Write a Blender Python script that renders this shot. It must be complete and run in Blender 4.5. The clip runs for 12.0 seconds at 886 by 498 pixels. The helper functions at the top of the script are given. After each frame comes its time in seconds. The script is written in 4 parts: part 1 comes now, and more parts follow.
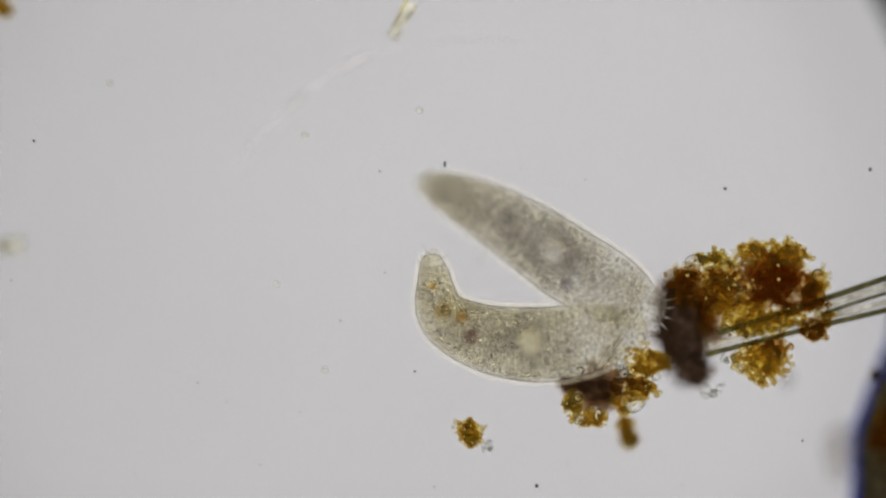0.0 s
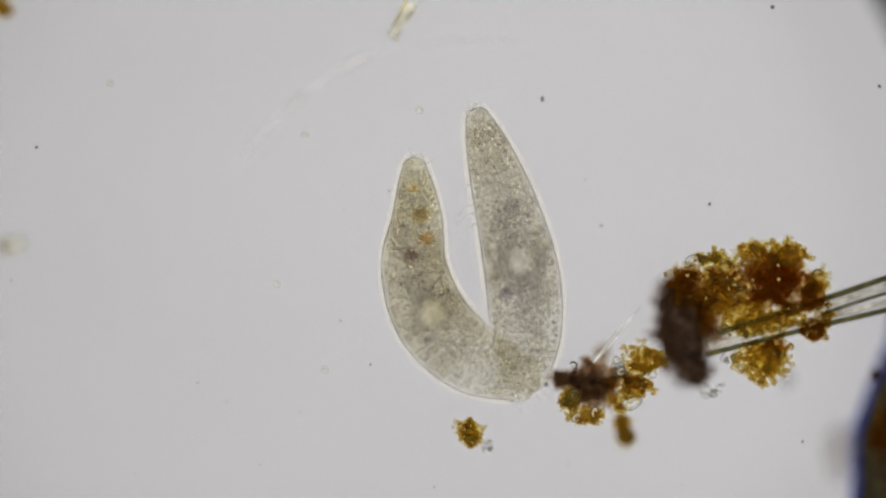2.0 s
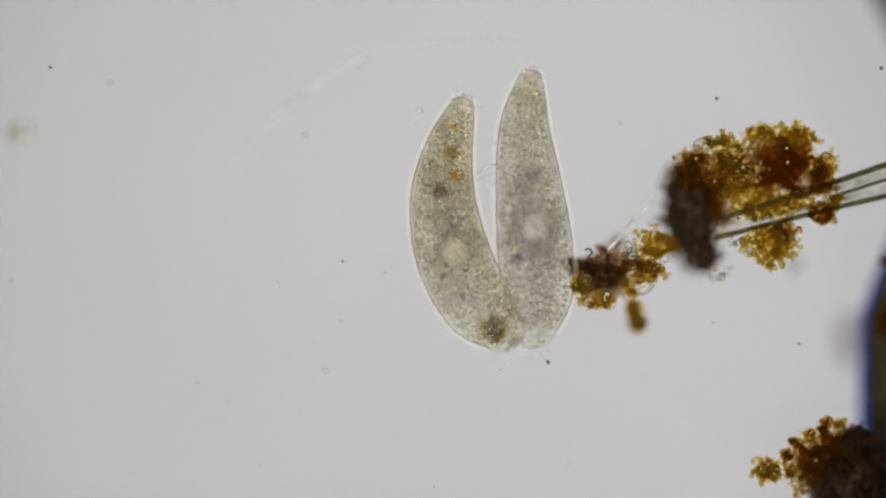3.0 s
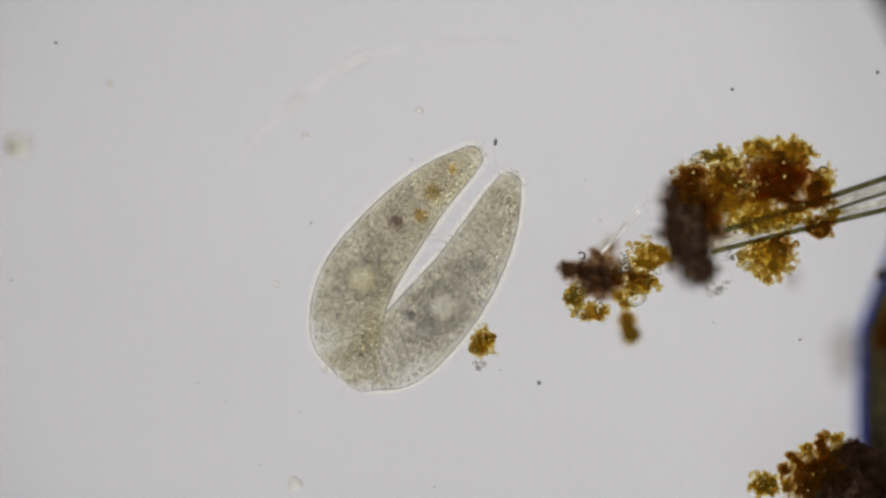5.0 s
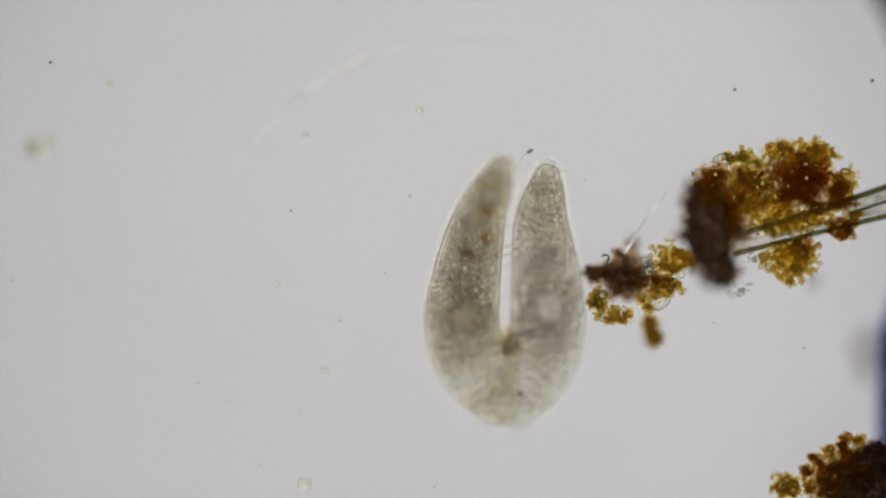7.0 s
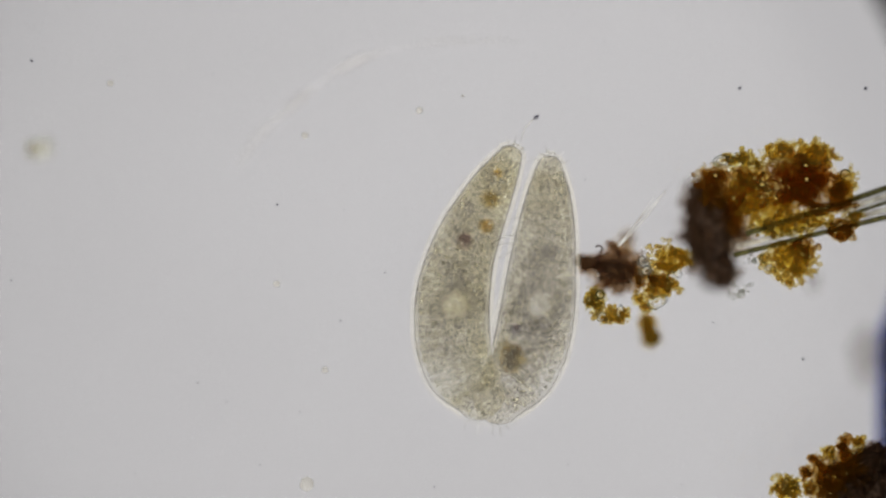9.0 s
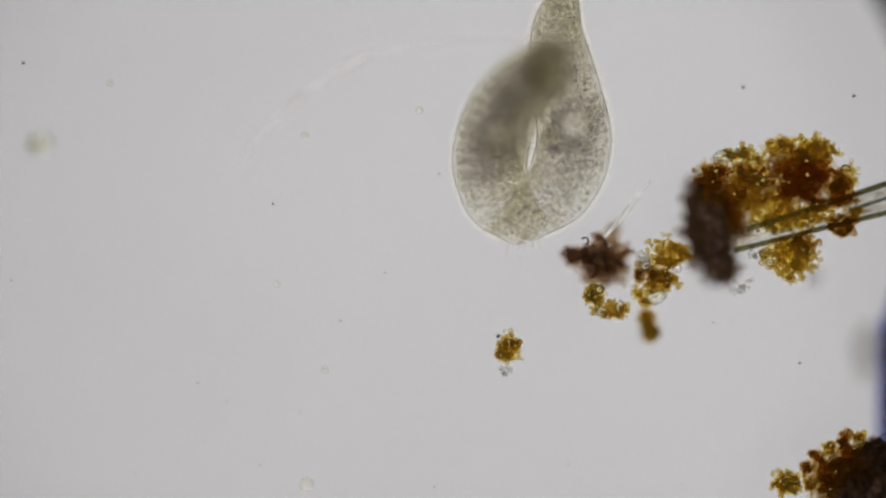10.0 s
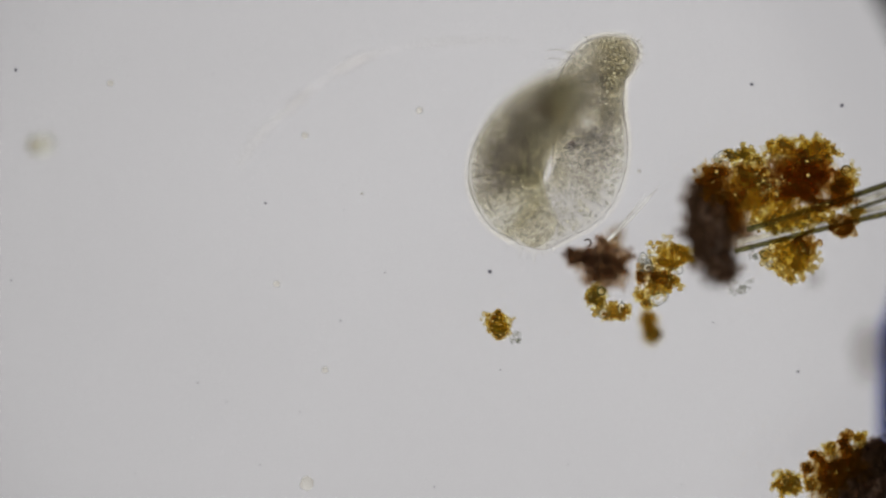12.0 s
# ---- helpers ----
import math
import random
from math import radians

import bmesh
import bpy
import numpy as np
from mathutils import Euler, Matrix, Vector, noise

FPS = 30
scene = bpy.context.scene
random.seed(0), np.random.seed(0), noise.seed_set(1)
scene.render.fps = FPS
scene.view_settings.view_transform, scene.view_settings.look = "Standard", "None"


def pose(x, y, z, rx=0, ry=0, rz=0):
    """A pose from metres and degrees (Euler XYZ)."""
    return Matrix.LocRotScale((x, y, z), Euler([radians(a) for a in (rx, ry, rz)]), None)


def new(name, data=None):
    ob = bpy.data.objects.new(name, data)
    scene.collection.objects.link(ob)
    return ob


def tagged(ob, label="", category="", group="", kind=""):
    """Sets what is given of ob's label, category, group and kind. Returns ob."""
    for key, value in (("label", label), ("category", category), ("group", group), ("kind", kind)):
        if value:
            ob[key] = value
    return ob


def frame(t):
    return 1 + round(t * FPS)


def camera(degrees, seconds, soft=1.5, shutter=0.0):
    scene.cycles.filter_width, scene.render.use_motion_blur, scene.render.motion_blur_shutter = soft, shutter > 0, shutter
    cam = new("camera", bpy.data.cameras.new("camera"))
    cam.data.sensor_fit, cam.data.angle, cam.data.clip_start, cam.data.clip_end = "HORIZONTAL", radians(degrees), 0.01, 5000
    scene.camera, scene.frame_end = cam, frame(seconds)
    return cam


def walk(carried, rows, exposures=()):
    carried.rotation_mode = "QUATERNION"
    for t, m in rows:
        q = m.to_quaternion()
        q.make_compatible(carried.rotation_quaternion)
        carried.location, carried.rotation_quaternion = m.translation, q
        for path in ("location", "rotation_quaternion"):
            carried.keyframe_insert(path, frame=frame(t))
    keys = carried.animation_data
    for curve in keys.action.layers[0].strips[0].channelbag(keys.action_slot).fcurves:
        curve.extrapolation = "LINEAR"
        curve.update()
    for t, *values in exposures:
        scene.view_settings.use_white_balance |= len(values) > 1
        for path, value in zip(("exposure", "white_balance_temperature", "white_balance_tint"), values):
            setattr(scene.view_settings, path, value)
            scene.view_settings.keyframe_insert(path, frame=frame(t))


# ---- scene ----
# A drop of pond water under a microscope, enlarged: 1 m here is 100 micrometres.
# ---- camera ----
HEIGHT = 22.23          # the objective above the plane of focus, which is z = 0
cam = camera(20.0, 12.0, soft=2.3)
scene.cycles.transparent_max_bounces = 96   # light goes through many thin layers of the bodies
cam.data.dof.use_dof = True
cam.data.dof.focus_distance = HEIGHT - 0.06
cam.data.dof.aperture_fstop = 0.018
walk(cam, [(0.0, pose(0, 0, HEIGHT)), (12.0, pose(0, 0, HEIGHT))], exposures=[(0.0, -0.03), (7.0, -0.04), (9.5, -0.065), (12.0, -0.095)])

# ---- light ----
world = bpy.data.worlds.new("world")
scene.world = world
world.use_nodes = True
wn, wl = world.node_tree.nodes, world.node_tree.links
# added fill light from above, strongest overhead; the microscope itself lights from below
fill_way = wn.new("ShaderNodeTexCoord")
fill_up = wn.new("ShaderNodeSeparateXYZ")
fill_tone = wn.new("ShaderNodeMapRange")
fill_tone.interpolation_type = "SMOOTHSTEP"
fill_tone.inputs[1].default_value, fill_tone.inputs[2].default_value = 0.15, 1.0
fill_tone.inputs[3].default_value, fill_tone.inputs[4].default_value = 0.14, 2.35
wl.new(fill_way.outputs["Generated"], fill_up.inputs[0])
wl.new(fill_up.outputs[2], fill_tone.inputs[0])
wl.new(fill_tone.outputs[0], wn["Background"].inputs[1])
wn["Background"].inputs[0].default_value = (1.0, 0.985, 0.965, 1)

UNIT = 0.005            # one division of the eyepiece's graticule, in metres
GLASS = -0.95           # the top of the glass slide


def at(u, v, z=0.0):
    """The place at height z under the graticule's division (u, v), counted from its upper left."""
    k = UNIT * (HEIGHT - z) / HEIGHT
    return Vector(((u - 784) * k, (441 - v) * k, z))


# ---- materials ----
def material(name):
    m = bpy.data.materials.new(name)
    m.use_nodes = True
    n = m.node_tree.nodes
    return m, n, m.node_tree.links, n["Principled BSDF"], n["Material Output"]


def ramp(n, stops):
    r = n.new("ShaderNodeValToRGB")
    e = r.color_ramp.elements
    while len(e) < len(stops):
        e.new(0.5)
    for k, (p, c) in zip(e, stops):
        k.position, k.color = p, (*c, 1)
    return r


def noise_node(n, links, scale, detail=4.0, coords="Object", rough=0.6):
    tc = n.new("ShaderNodeTexCoord")
    t = n.new("ShaderNodeTexNoise")
    t.inputs["Scale"].default_value, t.inputs["Detail"].default_value = scale, detail
    t.inputs["Roughness"].default_value = rough
    links.new(tc.outputs[coords], t.inputs["Vector"])
    return t


def mixed(n, links, a, b, factor, blend="MIX"):
    x = n.new("ShaderNodeMix")
    x.data_type, x.blend_type = "RGBA", blend
    if isinstance(factor, float):
        x.inputs[0].default_value = factor
    else:
        links.new(factor, x.inputs[0])
    links.new(a, x.inputs[6])
    links.new(b, x.inputs[7])
    return x.outputs[2]


def cytoplasm(name, dark, mid, light, blotch, relief=0.2, grain=30.0):
    """Granular living substance: packed granules over fine grain over cloudy blotches."""
    m, n, links, p, out = material(name)
    fine = noise_node(n, links, grain, 3, rough=0.7)
    r = ramp(n, [(0.33, dark), (0.5, mid), (0.66, light)])
    links.new(fine.outputs["Fac"], r.inputs[0])
    cells = n.new("ShaderNodeTexVoronoi")
    cells.inputs["Scale"].default_value = grain * 0.8
    tc = n.new("ShaderNodeTexCoord")
    links.new(tc.outputs["Object"], cells.inputs["Vector"])
    q = ramp(n, [(0.10, (1.18, 1.16, 1.08)), (0.55, (0.78, 0.78, 0.80))])
    links.new(cells.outputs["Distance"], q.inputs[0])
    broad = noise_node(n, links, 3.6, 2)
    c = ramp(n, [(0.36, (1, 1, 1)), (0.66, blotch)])
    links.new(broad.outputs["Fac"], c.inputs[0])
    grainy = mixed(n, links, r.outputs[0], q.outputs[0], 1.0, "MULTIPLY")
    links.new(mixed(n, links, grainy, c.outputs[0], 1.0, "MULTIPLY"), p.inputs["Base Color"])
    p.inputs["Roughness"].default_value = 0.55
    p.inputs["Specular IOR Level"].default_value = 0.1
    bump = n.new("ShaderNodeBump")
    bump.inputs["Strength"].default_value, bump.inputs["Distance"].default_value = relief, 0.02
    links.new(fine.outputs["Fac"], bump.inputs["Height"])
    links.new(bump.outputs[0], p.inputs["Normal"])
    return m


def grains_matter(name, stops, clear, tint=(1, 1, 1), scale=14.0):
    """Small translucent bodies that differ one from the next; clear: the share of light that goes straight through."""
    m, n, links, p, out = material(name)
    geo = n.new("ShaderNodeNewGeometry")
    r = ramp(n, stops)
    links.new(geo.outputs["Random Per Island"], r.inputs[0])
    fine = noise_node(n, links, scale, 3)
    f = ramp(n, [(0.3, (0.6, 0.6, 0.6)), (0.7, (1, 1, 1))])
    links.new(fine.outputs["Fac"], f.inputs[0])
    colour = mixed(n, links, r.outputs[0], f.outputs[0], 1.0, "MULTIPLY")
    broad = noise_node(n, links, 6.0, 3)
    g = ramp(n, [(0.36, (0.45, 0.40, 0.36)), (0.64, (1.2, 1.2, 1.2))])
    links.new(broad.outputs["Fac"], g.inputs[0])
    colour = mixed(n, links, colour, g.outputs[0], 1.0, "MULTIPLY")
    links.new(colour, p.inputs["Base Color"])
    p.inputs["Roughness"].default_value = 0.6
    p.inputs["Specular IOR Level"].default_value = 0.2
    if clear > 0:
        t = n.new("ShaderNodeBsdfTransparent")
        t.inputs[0].default_value = (*tint, 1)
        x = n.new("ShaderNodeMixShader")
        x.inputs[0].default_value = clear
        links.new(p.outputs[0], x.inputs[1])
        links.new(t.outputs[0], x.inputs[2])
        links.new(x.outputs[0], out.inputs["Surface"])
    return m


def clot(name, soak, pigment, share=0.05, spread=(0.45, 1.6)):
    """Translucent matter that soaks up light by the length of its way through each grain; soak: for red, green and blue."""
    m, n, links, p, out = material(name)
    thick = n.new("ShaderNodeAttribute")
    thick.attribute_name = "thickness"
    geo = n.new("ShaderNodeNewGeometry")
    vary = n.new("ShaderNodeMapRange")
    vary.inputs[3].default_value, vary.inputs[4].default_value = spread
    links.new(geo.outputs["Random Per Island"], vary.inputs[0])
    mottles = []
    for size, low, high in ((34.0, 0.5, 1.5), (9.0, 0.6, 1.4)):
        fine = noise_node(n, links, size, 3)
        mottle = n.new("ShaderNodeMapRange")
        mottle.inputs[1].default_value, mottle.inputs[2].default_value = 0.32, 0.68
        mottle.inputs[3].default_value, mottle.inputs[4].default_value = low, high
        links.new(fine.outputs["Fac"], mottle.inputs[0])
        mottles.append(mottle)
    length = thick.outputs["Fac"]
    for other in (vary, *mottles):
        k = n.new("ShaderNodeMath")
        k.operation = "MULTIPLY"
        links.new(length, k.inputs[0])
        links.new(other.outputs[0], k.inputs[1])
        length = k.outputs[0]
    join = n.new("ShaderNodeCombineColor")
    for k in range(3):
        low = n.new("ShaderNodeMath")
        low.operation = "POWER"
        low.inputs[0].default_value = math.exp(-soak[k])
        links.new(length, low.inputs[1])
        links.new(low.outputs[0], join.inputs[k])
    t = n.new("ShaderNodeBsdfTransparent")
    links.new(join.outputs[0], t.inputs[0])
    r = ramp(n, [(0.0, tuple(0.7 * c for c in pigment)), (1.0, tuple(1.3 * c for c in pigment))])
    links.new(geo.outputs["Random Per Island"], r.inputs[0])
    links.new(r.outputs[0], p.inputs["Base Color"])
    p.inputs["Roughness"].default_value = 0.6
    p.inputs["Specular IOR Level"].default_value = 0.05
    part_lit = n.new("ShaderNodeMath")
    part_lit.operation, part_lit.use_clamp = "MULTIPLY", True
    part_lit.inputs[1].default_value = share
    links.new(length, part_lit.inputs[0])
    x = n.new("ShaderNodeMixShader")
    links.new(part_lit.outputs[0], x.inputs[0])
    links.new(t.outputs[0], x.inputs[1])
    links.new(p.outputs[0], x.inputs[2])
    links.new(x.outputs[0], out.inputs["Surface"])
    return m


def glassy(name, tint, share, colour=(0.9, 0.9, 0.85)):
    """Clear matter: mostly lets light pass, with some sheen and cloud."""
    return grains_matter(name, [(0.0, colour), (1.0, tuple(0.8 * c for c in colour))], share, tint, 8.0)


def living(name, fore, mid, hind, shift, spots, passes=2.42):
    """The body's granular substance, laid out along the whole body; spots: (along, across, size, colour) of cloudy pigment."""
    m, n, links, p, out = material(name)
    at_body = n.new("ShaderNodeAttribute")
    at_body.attribute_name = "body"
    place = n.new("ShaderNodeVectorMath")
    place.operation = "ADD"
    place.inputs[1].default_value = (shift, 0, 0)
    links.new(at_body.outputs["Vector"], place.inputs[0])

    def cloud(scale, detail, rough=0.6):
        t = n.new("ShaderNodeTexNoise")
        t.inputs["Scale"].default_value, t.inputs["Detail"].default_value, t.inputs["Roughness"].default_value = scale, detail, rough
        links.new(place.outputs[0], t.inputs["Vector"])
        return t

    part_xyz = n.new("ShaderNodeSeparateXYZ")
    links.new(at_body.outputs["Vector"], part_xyz.inputs[0])
    zone = n.new("ShaderNodeMapRange")
    zone.inputs[1].default_value, zone.inputs[2].default_value = 0.0, 2.6
    links.new(part_xyz.outputs[0], zone.inputs[0])
    tone = ramp(n, [(0.0, tuple(1.12 * c for c in fore)), (0.22, fore), (0.45, mid), (0.66, mid), (0.84, hind)])
    links.new(zone.outputs[0], tone.inputs[0])
    fine = cloud(70, 3, 0.7)
    r = ramp(n, [(0.35, (0.62, 0.62, 0.66)), (0.5, (0.93, 0.93, 0.96)), (0.65, (1.50, 1.46, 1.28))])
    links.new(fine.outputs["Fac"], r.inputs[0])
    cells = n.new("ShaderNodeTexVoronoi")
    cells.inputs["Scale"].default_value = 34
    links.new(place.outputs[0], cells.inputs["Vector"])
    q = ramp(n, [(0.10, (1.20, 1.18, 1.10)), (0.6, (0.82, 0.82, 0.85))])
    links.new(cells.outputs["Distance"], q.inputs[0])
    rows_way = n.new("ShaderNodeVectorMath")
    rows_way.operation = "MULTIPLY"
    rows_way.inputs[1].default_value = (0.22, 1.0, 1.0)
    links.new(place.outputs[0], rows_way.inputs[0])
    rows_tex = n.new("ShaderNodeTexNoise")
    rows_tex.inputs["Scale"].default_value, rows_tex.inputs["Detail"].default_value = 30, 2
    links.new(rows_way.outputs[0], rows_tex.inputs["Vector"])
    rows_tone = ramp(n, [(0.35, (0.9, 0.9, 0.91)), (0.65, (1.1, 1.1, 1.09))])
    links.new(rows_tex.outputs["Fac"], rows_tone.inputs[0])
    broad = cloud(3.4, 3)
    c = ramp(n, [(0.36, (1.10, 1.10, 1.10)), (0.62, (0.74, 0.735, 0.73))])
    links.new(broad.outputs["Fac"], c.inputs[0])
    col = mixed(n, links, tone.outputs[0], r.outputs[0], 1.0, "MULTIPLY")
    col = mixed(n, links, col, q.outputs[0], 1.0, "MULTIPLY")
    col = mixed(n, links, col, rows_tone.outputs[0], 1.0, "MULTIPLY")
    col = mixed(n, links, col, c.outputs[0], 1.0, "MULTIPLY")
    warp = cloud(9, 2)
    push = n.new("ShaderNodeVectorMath")
    push.operation = "MULTIPLY_ADD"
    push.inputs[1].default_value, push.inputs[2].default_value = (0.10, 0.10, 0.0), (-0.05, -0.05, 0.0)
    links.new(warp.outputs["Color"], push.inputs[0])
    moved = n.new("ShaderNodeVectorMath")
    moved.operation = "ADD"
    links.new(at_body.outputs["Vector"], moved.inputs[0])
    links.new(push.outputs[0], moved.inputs[1])
    flat = n.new("ShaderNodeVectorMath")
    flat.operation = "MULTIPLY"
    flat.inputs[1].default_value = (1, 1, 0)
    links.new(moved.outputs[0], flat.inputs[0])
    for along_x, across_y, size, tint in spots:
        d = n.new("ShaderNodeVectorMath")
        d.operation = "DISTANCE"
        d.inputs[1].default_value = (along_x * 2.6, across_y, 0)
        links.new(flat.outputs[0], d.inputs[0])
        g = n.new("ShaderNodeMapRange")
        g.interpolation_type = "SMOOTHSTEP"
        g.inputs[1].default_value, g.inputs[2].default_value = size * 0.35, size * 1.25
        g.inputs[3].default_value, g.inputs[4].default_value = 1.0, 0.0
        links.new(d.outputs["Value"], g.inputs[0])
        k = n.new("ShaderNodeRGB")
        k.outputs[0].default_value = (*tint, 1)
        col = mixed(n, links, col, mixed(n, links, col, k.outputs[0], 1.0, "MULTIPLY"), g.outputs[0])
    # one layer takes its share of the light, by how thick it is there
    thick = n.new("ShaderNodeAttribute")
    thick.attribute_name = "thickness"
    split, join = n.new("ShaderNodeSeparateColor"), n.new("ShaderNodeCombineColor")
    links.new(col, split.inputs[0])
    for k in range(3):
        top = n.new("ShaderNodeMath")
        top.operation, top.use_clamp = "MULTIPLY", True
        top.inputs[1].default_value = passes
        links.new(split.outputs[k], top.inputs[0])
        low = n.new("ShaderNodeMath")
        low.operation = "POWER"
        links.new(top.outputs[0], low.inputs[0])
        links.new(thick.outputs["Fac"], low.inputs[1])
        links.new(low.outputs[0], join.inputs[k])
    glow = n.new("ShaderNodeBsdfTransparent")
    links.new(join.outputs[0], glow.inputs[0])
    links.new(col, p.inputs["Base Color"])
    p.inputs["Roughness"].default_value = 0.5
    p.inputs["Specular IOR Level"].default_value = 0.12
    share = n.new("ShaderNodeMath")
    share.operation = "MULTIPLY"
    share.inputs[1].default_value = 0.14
    links.new(thick.outputs["Fac"], share.inputs[0])
    x = n.new("ShaderNodeMixShader")
    links.new(share.outputs[0], x.inputs[0])
    links.new(glow.outputs[0], x.inputs[1])
    links.new(p.outputs[0], x.inputs[2])
    links.new(x.outputs[0], out.inputs["Surface"])
    return m


def film(name, colour, most):
    """A clear film whose cloudiness follows its thickness."""
    m, n, links, p, out = material(name)
    thick = n.new("ShaderNodeAttribute")
    thick.attribute_name = "thickness"
    f = noise_node(n, links, 20, 2)
    r = ramp(n, [(0.3, tuple(0.85 * c for c in colour)), (0.7, colour)])
    links.new(f.outputs["Fac"], r.inputs[0])
    links.new(r.outputs[0], p.inputs["Base Color"])
    share = n.new("ShaderNodeMath")
    share.operation = "MULTIPLY"
    share.inputs[1].default_value = most
    links.new(thick.outputs["Fac"], share.inputs[0])
    t = n.new("ShaderNodeBsdfTransparent")
    x = n.new("ShaderNodeMixShader")
    links.new(share.outputs[0], x.inputs[0])
    links.new(t.outputs[0], x.inputs[1])
    links.new(p.outputs[0], x.inputs[2])
    links.new(x.outputs[0], out.inputs["Surface"])
    return m


BODY = {
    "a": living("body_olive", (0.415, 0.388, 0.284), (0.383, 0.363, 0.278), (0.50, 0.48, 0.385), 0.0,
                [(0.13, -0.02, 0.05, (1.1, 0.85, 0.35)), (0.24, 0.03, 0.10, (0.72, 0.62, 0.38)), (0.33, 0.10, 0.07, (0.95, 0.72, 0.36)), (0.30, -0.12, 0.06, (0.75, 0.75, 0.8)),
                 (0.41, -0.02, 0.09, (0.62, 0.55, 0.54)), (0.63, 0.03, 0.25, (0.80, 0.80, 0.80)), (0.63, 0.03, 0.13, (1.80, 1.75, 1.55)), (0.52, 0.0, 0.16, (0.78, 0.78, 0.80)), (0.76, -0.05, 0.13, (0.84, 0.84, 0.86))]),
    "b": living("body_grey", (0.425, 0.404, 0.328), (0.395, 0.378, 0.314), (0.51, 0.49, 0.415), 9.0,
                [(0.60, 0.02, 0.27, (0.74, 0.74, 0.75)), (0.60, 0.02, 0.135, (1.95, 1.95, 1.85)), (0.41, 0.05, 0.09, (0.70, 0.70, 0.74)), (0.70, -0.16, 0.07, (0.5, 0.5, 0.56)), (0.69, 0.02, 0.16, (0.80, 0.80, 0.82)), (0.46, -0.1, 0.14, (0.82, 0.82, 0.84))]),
}
# the pellicle's dark optical outline, put into the film's colour
RIM = film("pellicle_outline", (0.14, 0.135, 0.11), 0.46)
GRANULE = clot("granules", (0.56, 0.56, 0.58), (0.85, 0.80, 0.55), 0.10, (0.1, 1.6))
# cream beads: the granules' highlights, put into a pale colour
BEAD = clot("granule_glints", (0.0, 0.0, 0.02), (0.95, 0.91, 0.72), 0.125, (0.0, 1.7))
# pale yellow grains in place of sparkles of refracted light
SPARK = clot("sparkle_grains", (0.0, 0.04, 0.35), (0.95, 0.77, 0.34), 0.15, (0.0, 1.7))
# the bright optical halo round the bodies, put in as a pale film
HALO = film("edge_halo", (1.0, 0.91, 0.64), 0.125)
PLASM = clot("inner_plasm", (0.375, 0.40, 0.39), (0.4, 0.38, 0.3), 0.015, (1.0, 1.0))
PURPLE = clot("food_dark", (0.33, 0.45, 0.42), (0.16, 0.10, 0.09), 0.05, (0.9, 0.9))
OCHRE = clot("food_ochre", (0.13, 0.18, 0.33), (0.26, 0.19, 0.08), 0.05, (0.9, 0.9))
GOLD = clot("food_gold", (0.05, 0.14, 0.46), (0.5, 0.36, 0.08), 0.04, (0.9, 0.9))
EDGE = cytoplasm("ochre_edge", (0.13, 0.10, 0.025), (0.21, 0.165, 0.045), (0.32, 0.26, 0.09), (0.8, 0.8, 0.8))
CILIA = glassy("cilia_clear", (0.9, 0.9, 0.92), 0.45)

# each kind of matter: soft clots, and the small refractile grains that stud them
AMBER = (clot("amber_clot", (0.012, 0.034, 0.19), (0.60, 0.38, 0.04), 0.018), clot("amber_grains", (0.22, 0.35, 0.92), (0.75, 0.56, 0.10), 0.05))
BROWN = (clot("brown_clot", (0.044, 0.092, 0.24), (0.20, 0.085, 0.012), 0.040), clot("brown_grains", (0.30, 0.50, 1.0), (0.36, 0.18, 0.02), 0.06))
YELLOW = (clot("yellow_clot", (0.008, 0.031, 0.21), (0.65, 0.50, 0.06), 0.014), clot("yellow_grains", (0.42, 0.60, 1.5), (0.8, 0.64, 0.15), 0.06))
UMBER = (clot("umber_clot", (0.18, 0.225, 0.27), (0.100, 0.060, 0.036), 0.13), clot("umber_grains", (0.3, 0.4, 0.5), (0.10, 0.06, 0.04), 0.08))
RUSTY = (clot("rusty_clot", (0.038, 0.104, 0.29), (0.26, 0.095, 0.010), 0.060), clot("rusty_grains", (0.35, 0.65, 1.2), (0.36, 0.15, 0.015), 0.07))
MAROON = (clot("maroon_clot", (0.082, 0.142, 0.235), (0.15, 0.092, 0.050), 0.08), clot("maroon_grains", (0.4, 0.55, 0.7), (0.15, 0.085, 0.06), 0.08))
CLEARS = (clot("clear_clot", (0.012, 0.012, 0.02), (0.8, 0.8, 0.7)), clot("clear_grains", (0.26, 0.26, 0.29), (0.85, 0.85, 0.75), 0.08))
RUST = cytoplasm("rusty_mass", (0.09, 0.036, 0.006), (0.24, 0.10, 0.012), (0.40, 0.20, 0.02), (0.6, 0.55, 0.5), 0.5, 22.0)
DARK = cytoplasm("dark_humus", (0.040, 0.024, 0.015), (0.054, 0.033, 0.021), (0.074, 0.046, 0.030), (0.6, 0.6, 0.6), 0.4, 18.0)
SHELL = clot("shell_glass", (0.95, 0.92, 1.0), (0.85, 0.85, 0.7), 0.05, (0.9, 0.9))
CLEAR = glassy("clear_fragment", (0.93, 0.93, 0.84), 0.62)
PLANT = cytoplasm("plant_dark", (0.028, 0.021, 0.009), (0.052, 0.040, 0.016), (0.10, 0.078, 0.030), (0.5, 0.5, 0.5), 0.4, 9.0)
OLIVE = cytoplasm("fibre_olive", (0.035, 0.033, 0.010), (0.065, 0.060, 0.018), (0.13, 0.115, 0.035), (0.7, 0.7, 0.7))
